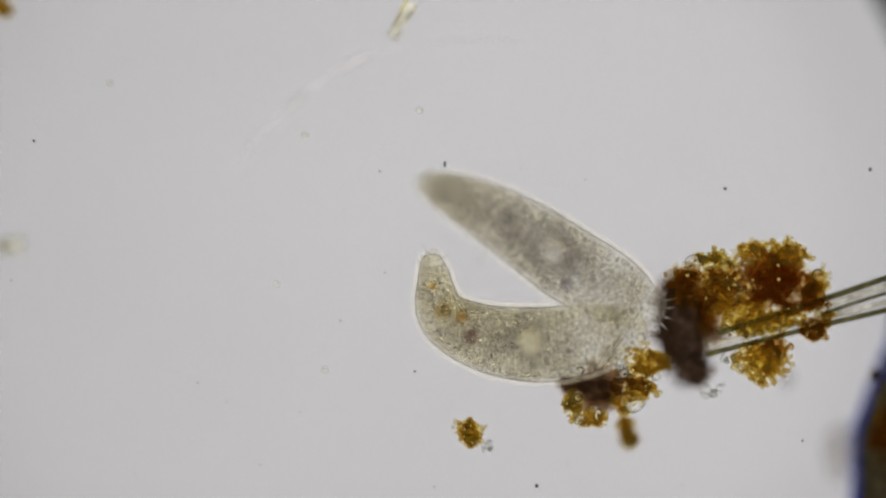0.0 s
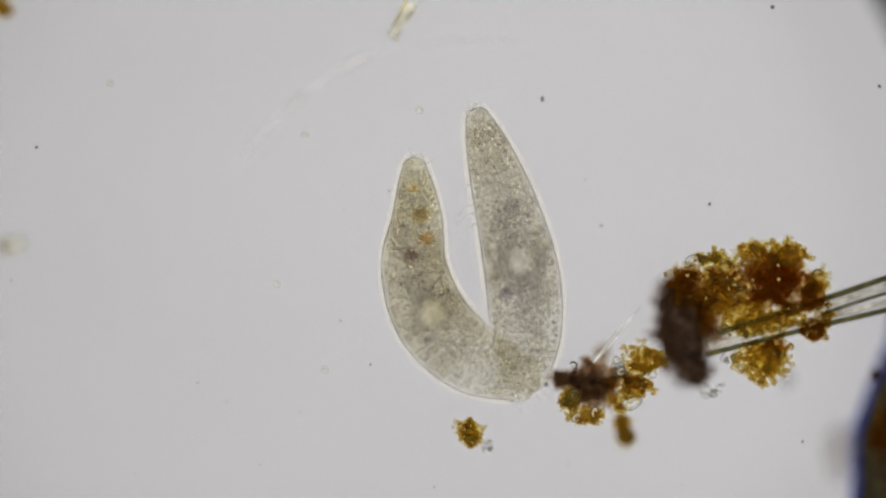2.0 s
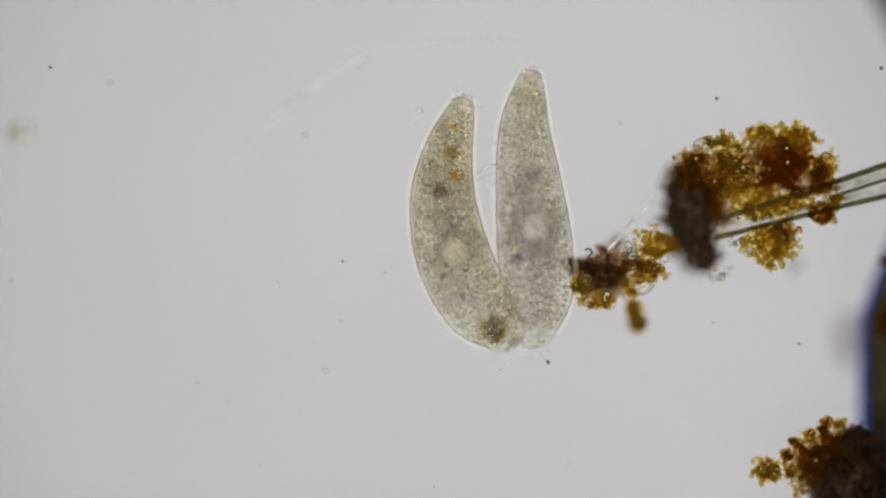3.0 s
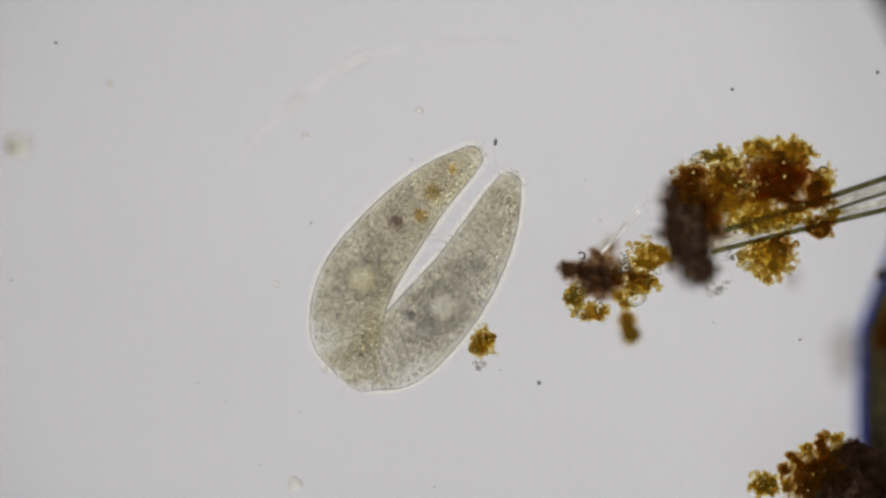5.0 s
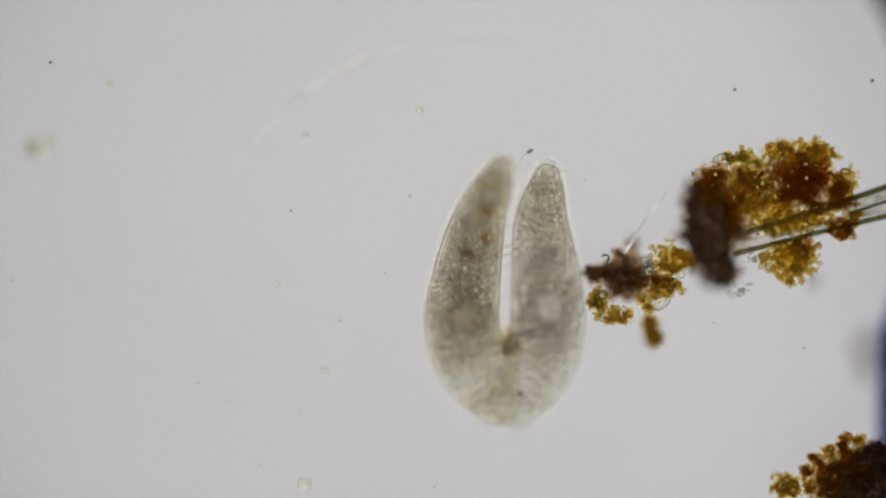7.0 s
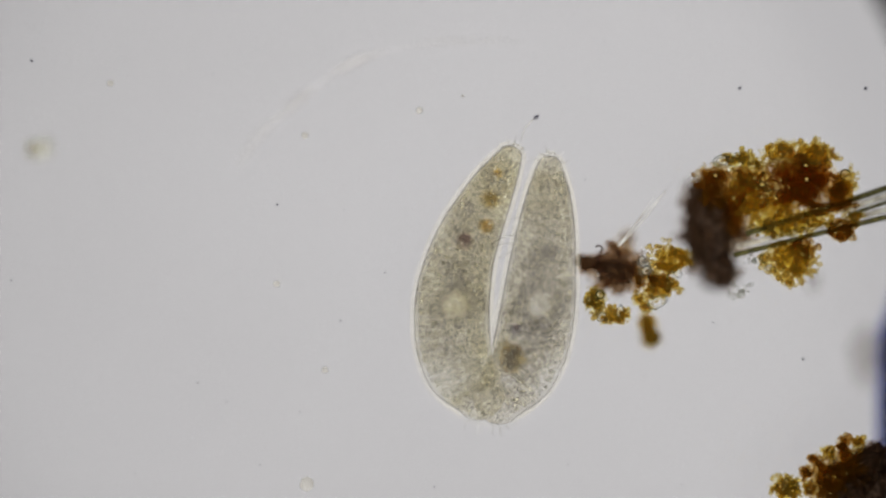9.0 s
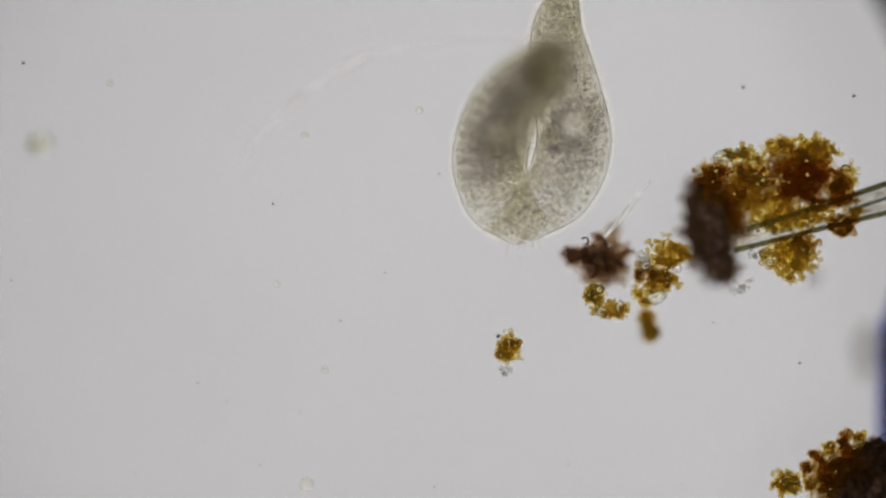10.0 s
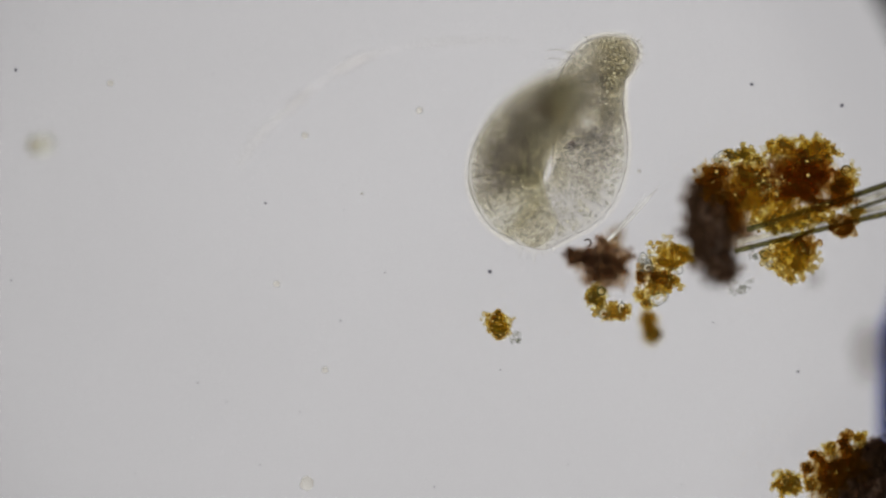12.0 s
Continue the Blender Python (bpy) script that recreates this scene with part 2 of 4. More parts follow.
# whitish matter for bright places; between the fibres it imitates refracted light
BRIGHT_BAND = glassy("bright_band", (0.98, 0.98, 0.95), 0.45, colour=(0.95, 0.93, 0.80))
BLUE = grains_matter("blue_fringe", [(0.0, (0.010, 0.024, 0.17)), (1.0, (0.018, 0.045, 0.28))], 0.6, (0.16, 0.36, 0.98), 6)
SMOKE = grains_matter("grey_flake", [(0.0, (0.16, 0.15, 0.15)), (1.0, (0.24, 0.23, 0.22))], 0.93, (0.975, 0.97, 0.965), 6)
MOTE = grains_matter("mote_dark", [(0.0, (0.03, 0.03, 0.045)), (1.0, (0.12, 0.11, 0.13))], 0.55, (0.75, 0.75, 0.82))
MOTE_PALE = glassy("mote_pale", (0.96, 0.95, 0.92), 0.84)
YELLOWISH = glassy("yellow_edge", (0.96, 0.90, 0.55), 0.7, colour=(0.9, 0.8, 0.35))
STREAK = glassy("reflection_pale", (1, 1, 1), 0.970, colour=(1.0, 0.92, 0.80))


def field_matter():
    m, n, links, p, out = material("lit_field")
    e = n.new("ShaderNodeEmission")
    t = noise_node(n, links, 0.35, 2)
    r = ramp(n, [(0.3, (0.508, 0.497, 0.505)), (0.7, (0.526, 0.515, 0.524))])
    links.new(t.outputs["Fac"], r.inputs[0])
    # the lamp's fall-off away from its middle, painted into the glow's strength
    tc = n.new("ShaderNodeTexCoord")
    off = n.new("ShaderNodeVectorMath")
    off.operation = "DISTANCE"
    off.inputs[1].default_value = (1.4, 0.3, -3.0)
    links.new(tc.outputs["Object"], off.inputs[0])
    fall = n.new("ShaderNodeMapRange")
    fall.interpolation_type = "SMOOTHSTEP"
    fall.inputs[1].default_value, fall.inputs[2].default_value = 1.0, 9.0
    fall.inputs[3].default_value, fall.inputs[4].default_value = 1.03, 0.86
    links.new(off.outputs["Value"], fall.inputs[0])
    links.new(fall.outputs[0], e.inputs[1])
    links.new(r.outputs[0], e.inputs[0])
    links.new(e.outputs[0], out.inputs["Surface"])
    return m


def slide_matter():
    m, n, links, p, out = material("slide_glass")
    t = n.new("ShaderNodeBsdfTransparent")
    g = n.new("ShaderNodeBsdfGlossy")
    g.inputs["Roughness"].default_value = 0.05
    x = n.new("ShaderNodeMixShader")
    x.inputs[0].default_value = 0.012
    links.new(t.outputs[0], x.inputs[1])
    links.new(g.outputs[0], x.inputs[2])
    links.new(x.outputs[0], out.inputs["Surface"])
    return m


FIELD = field_matter()
SLIDE = slide_matter()
STOP = cytoplasm("blackened_metal", (0.03, 0.03, 0.032), (0.04, 0.04, 0.042), (0.05, 0.05, 0.052), (0.9, 0.9, 0.9))


# ---- mesh helpers ----
def shaped(name, bm, mats, parent=None, label="", smooth=True):
    """Links a bmesh as one mesh object, under a thing if one is given."""
    me = bpy.data.meshes.new(name)
    bm.to_mesh(me)
    bm.free()
    for m in mats if isinstance(mats, (list, tuple)) else [mats]:
        me.materials.append(m)
    if smooth:
        me.polygons.foreach_set("use_smooth", [True] * len(me.polygons))
    ob = new(name, me)
    ob.parent = parent
    return tagged(ob, label)


part = shaped


def empty(name, place, label, category, group="", kind=""):
    ob = new(name)
    ob.empty_display_size = 0.1
    ob.location = place
    return tagged(ob, label, category, group, kind)


def ball(radii, centre=(0, 0, 0), rough=0.0, freq=3.0, seed=0.0, rings=14, turn=0.0):
    """A rounded lump with an uneven skin."""
    bm = bmesh.new()
    bmesh.ops.create_uvsphere(bm, u_segments=rings * 2, v_segments=rings, radius=1)
    for v in bm.verts:
        k = 1 + rough * noise.fractal(v.co * freq + Vector((seed, seed * 2, -seed)), 1.0, 2.0, 4)
        v.co = Vector((v.co.x * radii[0], v.co.y * radii[1], v.co.z * radii[2])) * k
    bm.transform(Matrix.Translation(centre) @ Matrix.Rotation(turn, 4, "Z"))
    return bm


def unit_grain():
    bm = bmesh.new()
    bmesh.ops.create_icosphere(bm, subdivisions=2, radius=1)
    v = np.array([x.co[:] for x in bm.verts])
    f = np.array([[x.index for x in y.verts] for y in bm.faces])
    bm.free()
    return v, f


GV, GF = unit_grain()


GZ = abs(GV[:, 2])


def grains(name, places, sizes, mat, parent=None, label="", rng=None, wild=0.2, lens=-1.0):
    """Many small uneven grains at the given places, joined; lens: how much light they take at their middle against
    their edges, where dark rims imitate refraction.
    """
    rng = rng or np.random.default_rng(3)
    places, sizes = np.asarray(places), np.asarray(sizes)
    n = len(places)
    stretch = rng.uniform(0.65, 1.35, (n, 1, 3))
    wob = rng.uniform(1 - wild, 1 + wild, (n, len(GV), 1))
    v = places[:, None, :] + GV[None] * stretch * wob * sizes[:, None, None]
    f = GF[None] + (np.arange(n) * len(GV))[:, None, None]
    me = bpy.data.meshes.new(name)
    me.from_pydata(v.reshape(-1, 3).tolist(), [], f.reshape(-1, 3).tolist())
    me.materials.append(mat)
    me.attributes.new("thickness", "FLOAT", "POINT").data.foreach_set("value", np.tile(lens + (1 - lens) * (1 - GZ) ** 1.5 if lens >= 0 else GZ, n))
    me.polygons.foreach_set("use_smooth", [True] * len(me.polygons))
    ob = new(name, me)
    ob.parent = parent
    return tagged(ob, label, kind="stuff")


def tube(points, radius, sides=10):
    """A tapering round strand along points; radius at its start and end."""
    bm = bmesh.new()
    pts = [Vector(p) for p in points]
    last = None
    for i, p in enumerate(pts):
        d = (pts[min(i + 1, len(pts) - 1)] - pts[max(i - 1, 0)]).normalized()
        a = d.orthogonal().normalized() if abs(d.z) > 0.9 else d.cross(Vector((0, 0, 1))).normalized()
        b = d.cross(a)
        r = radius[0] + (radius[1] - radius[0]) * i / (len(pts) - 1)
        ring = [bm.verts.new(p + r * (a * math.cos(k * math.tau / sides) + b * math.sin(k * math.tau / sides))) for k in range(sides)]
        if last:
            for k in range(sides):
                bm.faces.new((last[k], last[(k + 1) % sides], ring[(k + 1) % sides], ring[k]))
        else:
            bm.faces.new(ring[::-1])
        last = ring
    bm.faces.new(last)
    return bm


def bend(a, b, sag, n=10, lift=0.0):
    """Points of a gently bowed line from a to b."""
    a, b = Vector(a), Vector(b)
    side = (b - a).cross(Vector((0, 0, 1)))
    return [a.lerp(b, i / n) + side * sag * math.sin(math.pi * i / n) + Vector((0, 0, lift * math.sin(math.pi * i / n))) for i in range(n + 1)]


# ---- setting ----
def disc(radius, z, depth, hole=0.0, centre=(0, 0), sides=96):
    bm = bmesh.new()
    rings = []
    for r, h in ((radius, z), (radius, z - depth), (hole, z - depth), (hole, z)):
        rings.append([bm.verts.new((centre[0] + r * math.cos(k * math.tau / sides), centre[1] + r * math.sin(k * math.tau / sides), h)) for k in range(sides)])
    for j in range(4):
        p, q = rings[j], rings[(j + 1) % 4]
        for k in range(sides):
            bm.faces.new((p[k], q[k], q[(k + 1) % sides], p[(k + 1) % sides]))
    return bm


def slab(w, d, top, depth):
    bm = bmesh.new()
    bmesh.ops.create_cube(bm, size=1)
    bm.transform(Matrix.Translation((0, 0, top - depth / 2)) @ Matrix.Diagonal((w, d, depth, 1)))
    bmesh.ops.bevel(bm, geom=bm.edges[:], offset=0.05, segments=2, affect="EDGES")
    return bm


backdrop = tagged(shaped("backdrop", slab(60, 60, -3.0, 0.2), FIELD, smooth=False), "glowing lavender grey field of the lamp below, dimmer outwards", "backdrop", kind="structure")
slide = tagged(shaped("glass_slide", slab(44, 30, GLASS, 0.8), SLIDE, smooth=False), "clear glass slide under the drop of water", "slide", kind="structure")
stop_ring = tagged(shaped("field_stop", disc(7.5, 1.25, 0.1, 4.64, at(700, 480)[:2]), STOP, smooth=False), "blackened metal ring that bounds the field of view", "ring", kind="structure")

MOVED = [slide]        # what lies on the slide and shifts with it


# ---- detritus ----
def cluster(name, parent, o, u, v, z, ru, rv, rz, count, size, mat, seed, label="", ragged=0.55):
    """A ragged heap round (u, v, z): soft clots, studded with small grains; o is the thing's own place."""
    rng = np.random.default_rng(seed)
    c = at(u, v, z) - o
    mean = 0.5 * (ru + rv) * UNIT

    def strewn(n, low, reach):
        d = rng.normal(size=(n * 3, 3))
        d /= np.linalg.norm(d, axis=1)[:, None]
        rad = rng.uniform(low, 1.0, (n * 3, 1)) ** 0.45
        kept = [i for i in range(len(d)) if rad[i, 0] < 1 - ragged + 1.5 * ragged * noise.noise(Vector(d[i]) * 2.2 + Vector((seed, 0, 0))) + ragged * 0.4][:n]
        q = d[kept] * rad[kept] * np.array([ru * UNIT, rv * UNIT, rz]) * reach
        warp = np.array([noise.noise_vector(Vector(w) / (0.8 * mean) + Vector((seed * 3.1, 0, 0)))[:] for w in q])
        return q + warp * np.array([0.5, 0.5, 0.15]) * mean + np.array(c[:])

    dense = mat in (BROWN, UMBER, MAROON, RUSTY)
    wide = min(3.6, 0.05 * min(ru, rv) + 2.1)
    p = strewn(max(16, int((3.8 if dense else 2.4) * ru * rv / wide ** 2)), 0.0, 0.92)
    if mat != CLEARS:
        grains("soft_matter", p, rng.uniform(0.5, 1.45, len(p)) * wide * UNIT, mat[0], parent, "", rng, 0.5)
    q = strewn(int(count * (0.9 if dense else 1.1)), 0.05, 1.06)
    if mat not in (UMBER, MAROON) and z > -0.12:
        # the small grains lie mostly on the upper face, the pale sparkle grains on top
        q[:, 2] = (0.05 - o[2]) + 0.3 * (q[:, 2] - c[2])
        if mat != CLEARS:
            k = rng.random(len(q)) < (0.012 if dense else 0.05)
            grains("sparkle", q[k] + (0, 0, 0.03), rng.uniform(0.22, 0.55, k.sum()) * size * UNIT, SPARK, parent, "", rng, 0.5)
    return grains(name, q, rng.uniform(0.36, 1.0, len(q)) * size * UNIT, mat[1], parent, label, rng, 0.5, 0.15)


def lump(name, parent, o, u, v, z, ru, rv, rz, mat, seed, turn=0.0, rough=0.35, label="", freq=1.6):
    return part(name, ball((ru * UNIT, rv * UNIT, rz), at(u, v, z) - o, rough, freq, seed, 22, turn), mat, parent, label)


def glass_shell(parent, o, u, v, z, ru, rv, seed, turn, label):
    """A hollow glassy shell: clear in its middle, dark along its outline, with a bright fold inside."""
    c = at(u, v, z) - o
    rz = 0.5 * min(ru, rv) * UNIT
    ob = part("clear_fragment", ball((ru * UNIT, rv * UNIT, rz), c, 0.12, 1.3, seed, 14, turn), SHELL, parent, label)
    me = ob.data
    me.attributes.new("thickness", "FLOAT", "POINT").data.foreach_set("value", [max(0.0, 1 - 1.05 * abs(w.co.z - c.z) / rz) ** 1.6 for w in me.vertices])
    part("inner_fold", tube(loop_line(c + Vector((0, 0, rz * 0.6)), 0.5 * ru * UNIT, 0.5 * rv * UNIT, 0.4, 4.6, turn), (0.010, 0.006), 6), BRIGHT_BAND, ob, "bright inner fold")
    return ob


def loop_line(c, ra, rb, start, sweep, turn=0.0, n=14):
    """Points of a bent, open loop round c."""
    m = Matrix.Rotation(turn, 3, "Z")
    return [c + m @ Vector((ra * math.cos(start + sweep * i / n), rb * math.sin(start + sweep * i / n), 0)) for i in range(n + 1)]


def curl(parent, o, u, v, z, r, sweep, thick, mat, label, start=0.0, squash=1.0):
    part("curl", tube(loop_line(at(u, v, z) - o, r * UNIT, r * UNIT * squash, start, sweep), (thick * UNIT, thick * 0.8 * UNIT), 7), mat, parent, label)


def great_clump():
    o = at(1310, 560, GLASS)
    t = empty("detritus_clump", o, "large ragged brown and amber clump of pond detritus", "detritus")
    lump("dark_core", t, o, 1208, 572, -0.56, 44, 88, 0.36, DARK, 1.7, radians(6), 0.30, "nearly black opaque core", 2.0)
    lump("core_foot", t, o, 1222, 650, -0.56, 32, 36, 0.36, DARK, 4.1, 0.3, 0.35, "nearly black opaque foot", 2.0)
    lump("brown_mass", t, o, 1362, 488, -0.58, 50, 38, 0.34, RUST, 2.3, -0.35, 0.45, "rusty brown dense mass", 2.4)
    cluster("core_crust", t, o, 1205, 576, -0.30, 64, 108, 0.16, 260, 5.0, UMBER, 10, ragged=0.25)
    cluster("core_fringe", t, o, 1252, 570, -0.40, 40, 74, 0.14, 60, 5.0, MAROON, 48, ragged=0.3)
    cluster("core_crust", t, o, 1230, 650, -0.30, 40, 42, 0.16, 90, 5.0, UMBER, 28, ragged=0.25)
    cluster("core_fringe", t, o, 1222, 560, -0.35, 46, 98, 0.16, 120, 5.0, BROWN, 29, ragged=0.3)
    cluster("brown_crust", t, o, 1362, 490, -0.10, 80, 60, 0.26, 420, 5.0, RUSTY, 11, ragged=0.3)
    cluster("amber_crust", t, o, 1362, 452, -0.05, 74, 26, 0.20, 240, 4.6, AMBER, 24, ragged=0.3)
    cluster("amber_crust", t, o, 1285, 515, -0.08, 58, 56, 0.26, 420, 4.6, AMBER, 12, ragged=0.3)
    cluster("brown_crust", t, o, 1276, 500, -0.05, 40, 40, 0.2, 90, 5.0, BROWN, 25)
    cluster("brown_crust", t, o, 1212, 500, -0.05, 44, 40, 0.2, 260, 5, BROWN, 13)
    cluster("brown_crust", t, o, 1436, 520, -0.05, 24, 44, 0.25, 260, 5, BROWN, 15, ragged=0.3)
    cluster("amber_crust", t, o, 1444, 505, 0.0, 20, 34, 0.15, 120, 4.4, AMBER, 26, ragged=0.3)
    cluster("yellow_tuft", t, o, 1348, 640, 0.0, 52, 40, 0.2, 620, 4.4, AMBER, 16, ragged=0.3)
    cluster("brown_tuft", t, o, 1370, 618, -0.08, 30, 28, 0.15, 150, 4.8, BROWN, 17, ragged=0.3)
    cluster("brown_tuft", t, o, 1440, 585, 0.0, 28, 19, 0.12, 200, 4.8, BROWN, 18, ragged=0.3)
    cluster("yellow_tuft", t, o, 1462, 560, 0.0, 20, 15, 0.1, 80, 4.4, AMBER, 27)
    rng = np.random.default_rng(19)
    spots = np.column_stack([rng.normal(0, 14, 46) * UNIT, rng.normal(0, 10, 46) * UNIT, rng.uniform(-0.03, 0.05, 46)]) + np.array((at(1318, 512, 0.14) - o)[:])
    grains("sparkle_grains", spots, rng.uniform(0.9, 2.4, 46) * UNIT, SPARK, t, "pale yellow grains that stand in for sparkles of light", rng, 0.5)
    cluster("pale_patch", t, o, 1262, 462, 0.0, 52, 18, 0.12, 150, 4.4, YELLOW, 20)
    cluster("pale_patch", t, o, 1330, 580, 0.0, 60, 20, 0.1, 110, 4.8, YELLOW, 21)
    cluster("pale_patch", t, o, 1385, 562, -0.02, 50, 22, 0.12, 200, 4.6, AMBER, 81)
    cluster("brown_tuft", t, o, 1405, 545, -0.05, 40, 14, 0.12, 90, 4.6, BROWN, 82)
    cluster("amber_crust", t, o, 1330, 566, -0.1, 46, 18, 0.12, 160, 4.4, AMBER, 83)
    cluster("amber_crust", t, o, 1400, 452, 0.0, 34, 22, 0.1, 150, 4.4, AMBER, 84)
    cluster("amber_crust", t, o, 1330, 440, 0.0, 30, 16, 0.1, 110, 4.4, AMBER, 85)
    cluster("brown_crust", t, o, 1250, 545, -0.15, 26, 56, 0.16, 90, 4.6, BROWN, 86)
    cluster("amber_crust", t, o, 1320, 545, -0.12, 66, 26, 0.14, 260, 4.4, AMBER, 87, ragged=0.3)
    cluster("brown_crust", t, o, 1378, 530, -0.14, 58, 24, 0.14, 160, 4.6, RUSTY, 88, ragged=0.3)
    cluster("brown_crust", t, o, 1290, 520, -0.14, 40, 36, 0.14, 160, 4.4, BROWN, 89, ragged=0.4)
    cluster("loose_debris", t, o, 1258, 692, 0.0, 24, 16, 0.1, 34, 4.0, CLEARS, 22)
    cluster("loose_debris", t, o, 1282, 635, 0.0, 22, 10, 0.06, 20, 4.0, CLEARS, 23)
    glass_shell(t, o, 1227, 461, 0.07, 16, 10, 3, 0.25, "colourless glassy shell with a folded middle")
    glass_shell(t, o, 1256, 452, 0.05, 9, 6, 9, 0.4, "small colourless glassy shell")
    glass_shell(t, o, 1312, 650, 0.06, 8, 6, 12, 0.1, "small colourless glassy shell")
    curl(t, o, 1447, 486, 0.06, 9, 4.4, 1.6, OLIVE, "thin dark curl at the rim", 0.4)
    curl(t, o, 1302, 634, 0.05, 7, 4.0, 1.5, OLIVE, "thin dark curl at the rim", 1.4)
    MOVED.append(t)
    return t


def small_clump():
    o = at(1085, 690, GLASS)
    t = empty("detritus_clump", o, "ragged brown clump with yellow grainy tufts", "detritus")
    # the loose dark head swings to and fro on the tufts
    c = at(1065, 690, -0.15)
    head = part("dark_head", ball((22 * UNIT, 18 * UNIT, 0.30), (0, 0, -0.34), 0.42, 2.2, 5.2, 22, 0.2), DARK, t, "dark brown dense head")
    head.location = c - o
    cluster("brown_crust", head, c, 1064, 688, -0.16, 50, 45, 0.18, 300, 4.8, MAROON, 31, ragged=0.15)
    cluster("brown_crust", head, c, 1066, 690, -0.22, 42, 38, 0.12, 100, 4.8, MAROON, 95, ragged=0.06)
    cluster("arm", head, c, 1014, 680, -0.12, 31, 18, 0.10, 130, 4.4, MAROON, 32, ragged=0.3)
    part("arm_root", ball((20 * UNIT, 7 * UNIT, 0.06), at(1026, 682, -0.2) - c, 0.4, 2.0, 15, 14, 0.1), DARK, head)
    cluster("dark_crust", head, c, 1058, 688, -0.18, 36, 30, 0.12, 80, 4.6, UMBER, 39, ragged=0.3)
    cluster("arm_crust", head, c, 1012, 678, -0.16, 32, 13, 0.10, 50, 4.4, UMBER, 91, ragged=0.3)
    cluster("brown_wisp", head, c, 1078, 632, -0.42, 16, 20, 0.12, 70, 4.6, BROWN, 40)
    for k, (du, dv) in enumerate(((92, -128), (66, -108), (80, -112))):
        a = at(1062, 648, 0.0) - c
        part("bristle", tube(bend(a, a + Vector((du * 0.85 * UNIT, -dv * 0.85 * UNIT, 0.03)), 0.03 - 0.02 * k), (0.011, 0.003), 6), CILIA, head, "thin colourless bristle")
    cluster("yellow_tuft", t, o, 1013, 714, 0.0, 20, 24, 0.1, 170, 4.2, YELLOW, 33)
    cluster("yellow_tuft", t, o, 1040, 742, 0.0, 28, 18, 0.1, 190, 4.0, AMBER, 34)
    cluster("amber_tuft", t, o, 1145, 640, 0.0, 42, 32, 0.15, 430, 4.2, AMBER, 35, ragged=0.35)
    cluster("amber_tuft", t, o, 1130, 690, 0.0, 34, 26, 0.12, 260, 4.4, AMBER, 36)
    cluster("brown_tuft", t, o, 1128, 682, -0.05, 22, 20, 0.12, 120, 4.4, BROWN, 44)
    cluster("yellow_lobe", t, o, 1106, 752, -0.22, 18, 22, 0.14, 130, 5, AMBER, 37, ragged=0.5)
    cluster("yellow_lobe", t, o, 1114, 776, -0.26, 17, 19, 0.14, 110, 5, YELLOW, 47, ragged=0.5)
    cluster("amber_tuft", t, o, 1098, 716, -0.02, 20, 22, 0.1, 90, 4.2, AMBER, 92)
    cluster("amber_tuft", t, o, 1062, 738, 0.0, 18, 14, 0.1, 70, 4.2, AMBER, 93)
    cluster("brown_tuft", t, o, 1098, 672, -0.05, 20, 24, 0.1, 70, 4.2, BROWN, 94)
    cluster("pale_patch", t, o, 1103, 660, 0.0, 16, 28, 0.08, 50, 4.2, CLEARS, 38)
    glass_shell(t, o, 1124, 718, 0.06, 20, 12, 6, 0.45, "pale oval glassy shell")
    glass_shell(t, o, 1027, 744, 0.07, 12, 9, 8, 0.2, "pale glassy shell")
    glass_shell(t, o, 1098, 645, 0.05, 7, 11, 4, 0.3, "colourless upright glassy shell")
    glass_shell(t, o, 1105, 662, 0.06, 11, 8, 5, 0.6, "pale greenish glassy shell")
    glass_shell(t, o, 1058, 735, 0.06, 6, 13, 7, -0.15, "narrow glassy rod with dark edges")
    glass_shell(t, o, 1160, 668, 0.06, 9, 7, 2, 0.1, "small pale glassy shell")
    curl(t, o, 1023, 704, 0.07, 7, 6.2, 1.7, OLIVE, "small dark golden ring")
    curl(t, o, 1150, 672, 0.06, 8, 3.8, 1.5, OLIVE, "thin dark curl")
    curl(head, c, 1027, 656, 0.03, 6, 3.9, 2.0, DARK, "dark hooked curl on the head", -1.2)
    return t, head


def floc_ball():
    o = at(830, 765, 0.0)
    t = empty("floc", o, "small round yellow-brown floc with a pale tail", "detritus")
    cluster("brown_crust", t, o, 827, 761, 0.0, 13, 12, 0.06, 45, 4.2, BROWN, 41, ragged=0.3)
    cluster("amber_crust", t, o, 831, 767, 0.04, 29, 28, 0.10, 300, 4.0, AMBER, 45, ragged=0.3)
    cluster("yellow_patch", t, o, 834, 772, 0.06, 19, 16, 0.08, 110, 4.0, YELLOW, 42, ragged=0.3)
    cluster("pale_tail", t, o, 862, 790, 0.0, 13, 9, 0.05, 14, 4.2, CLEARS, 43)
    return t


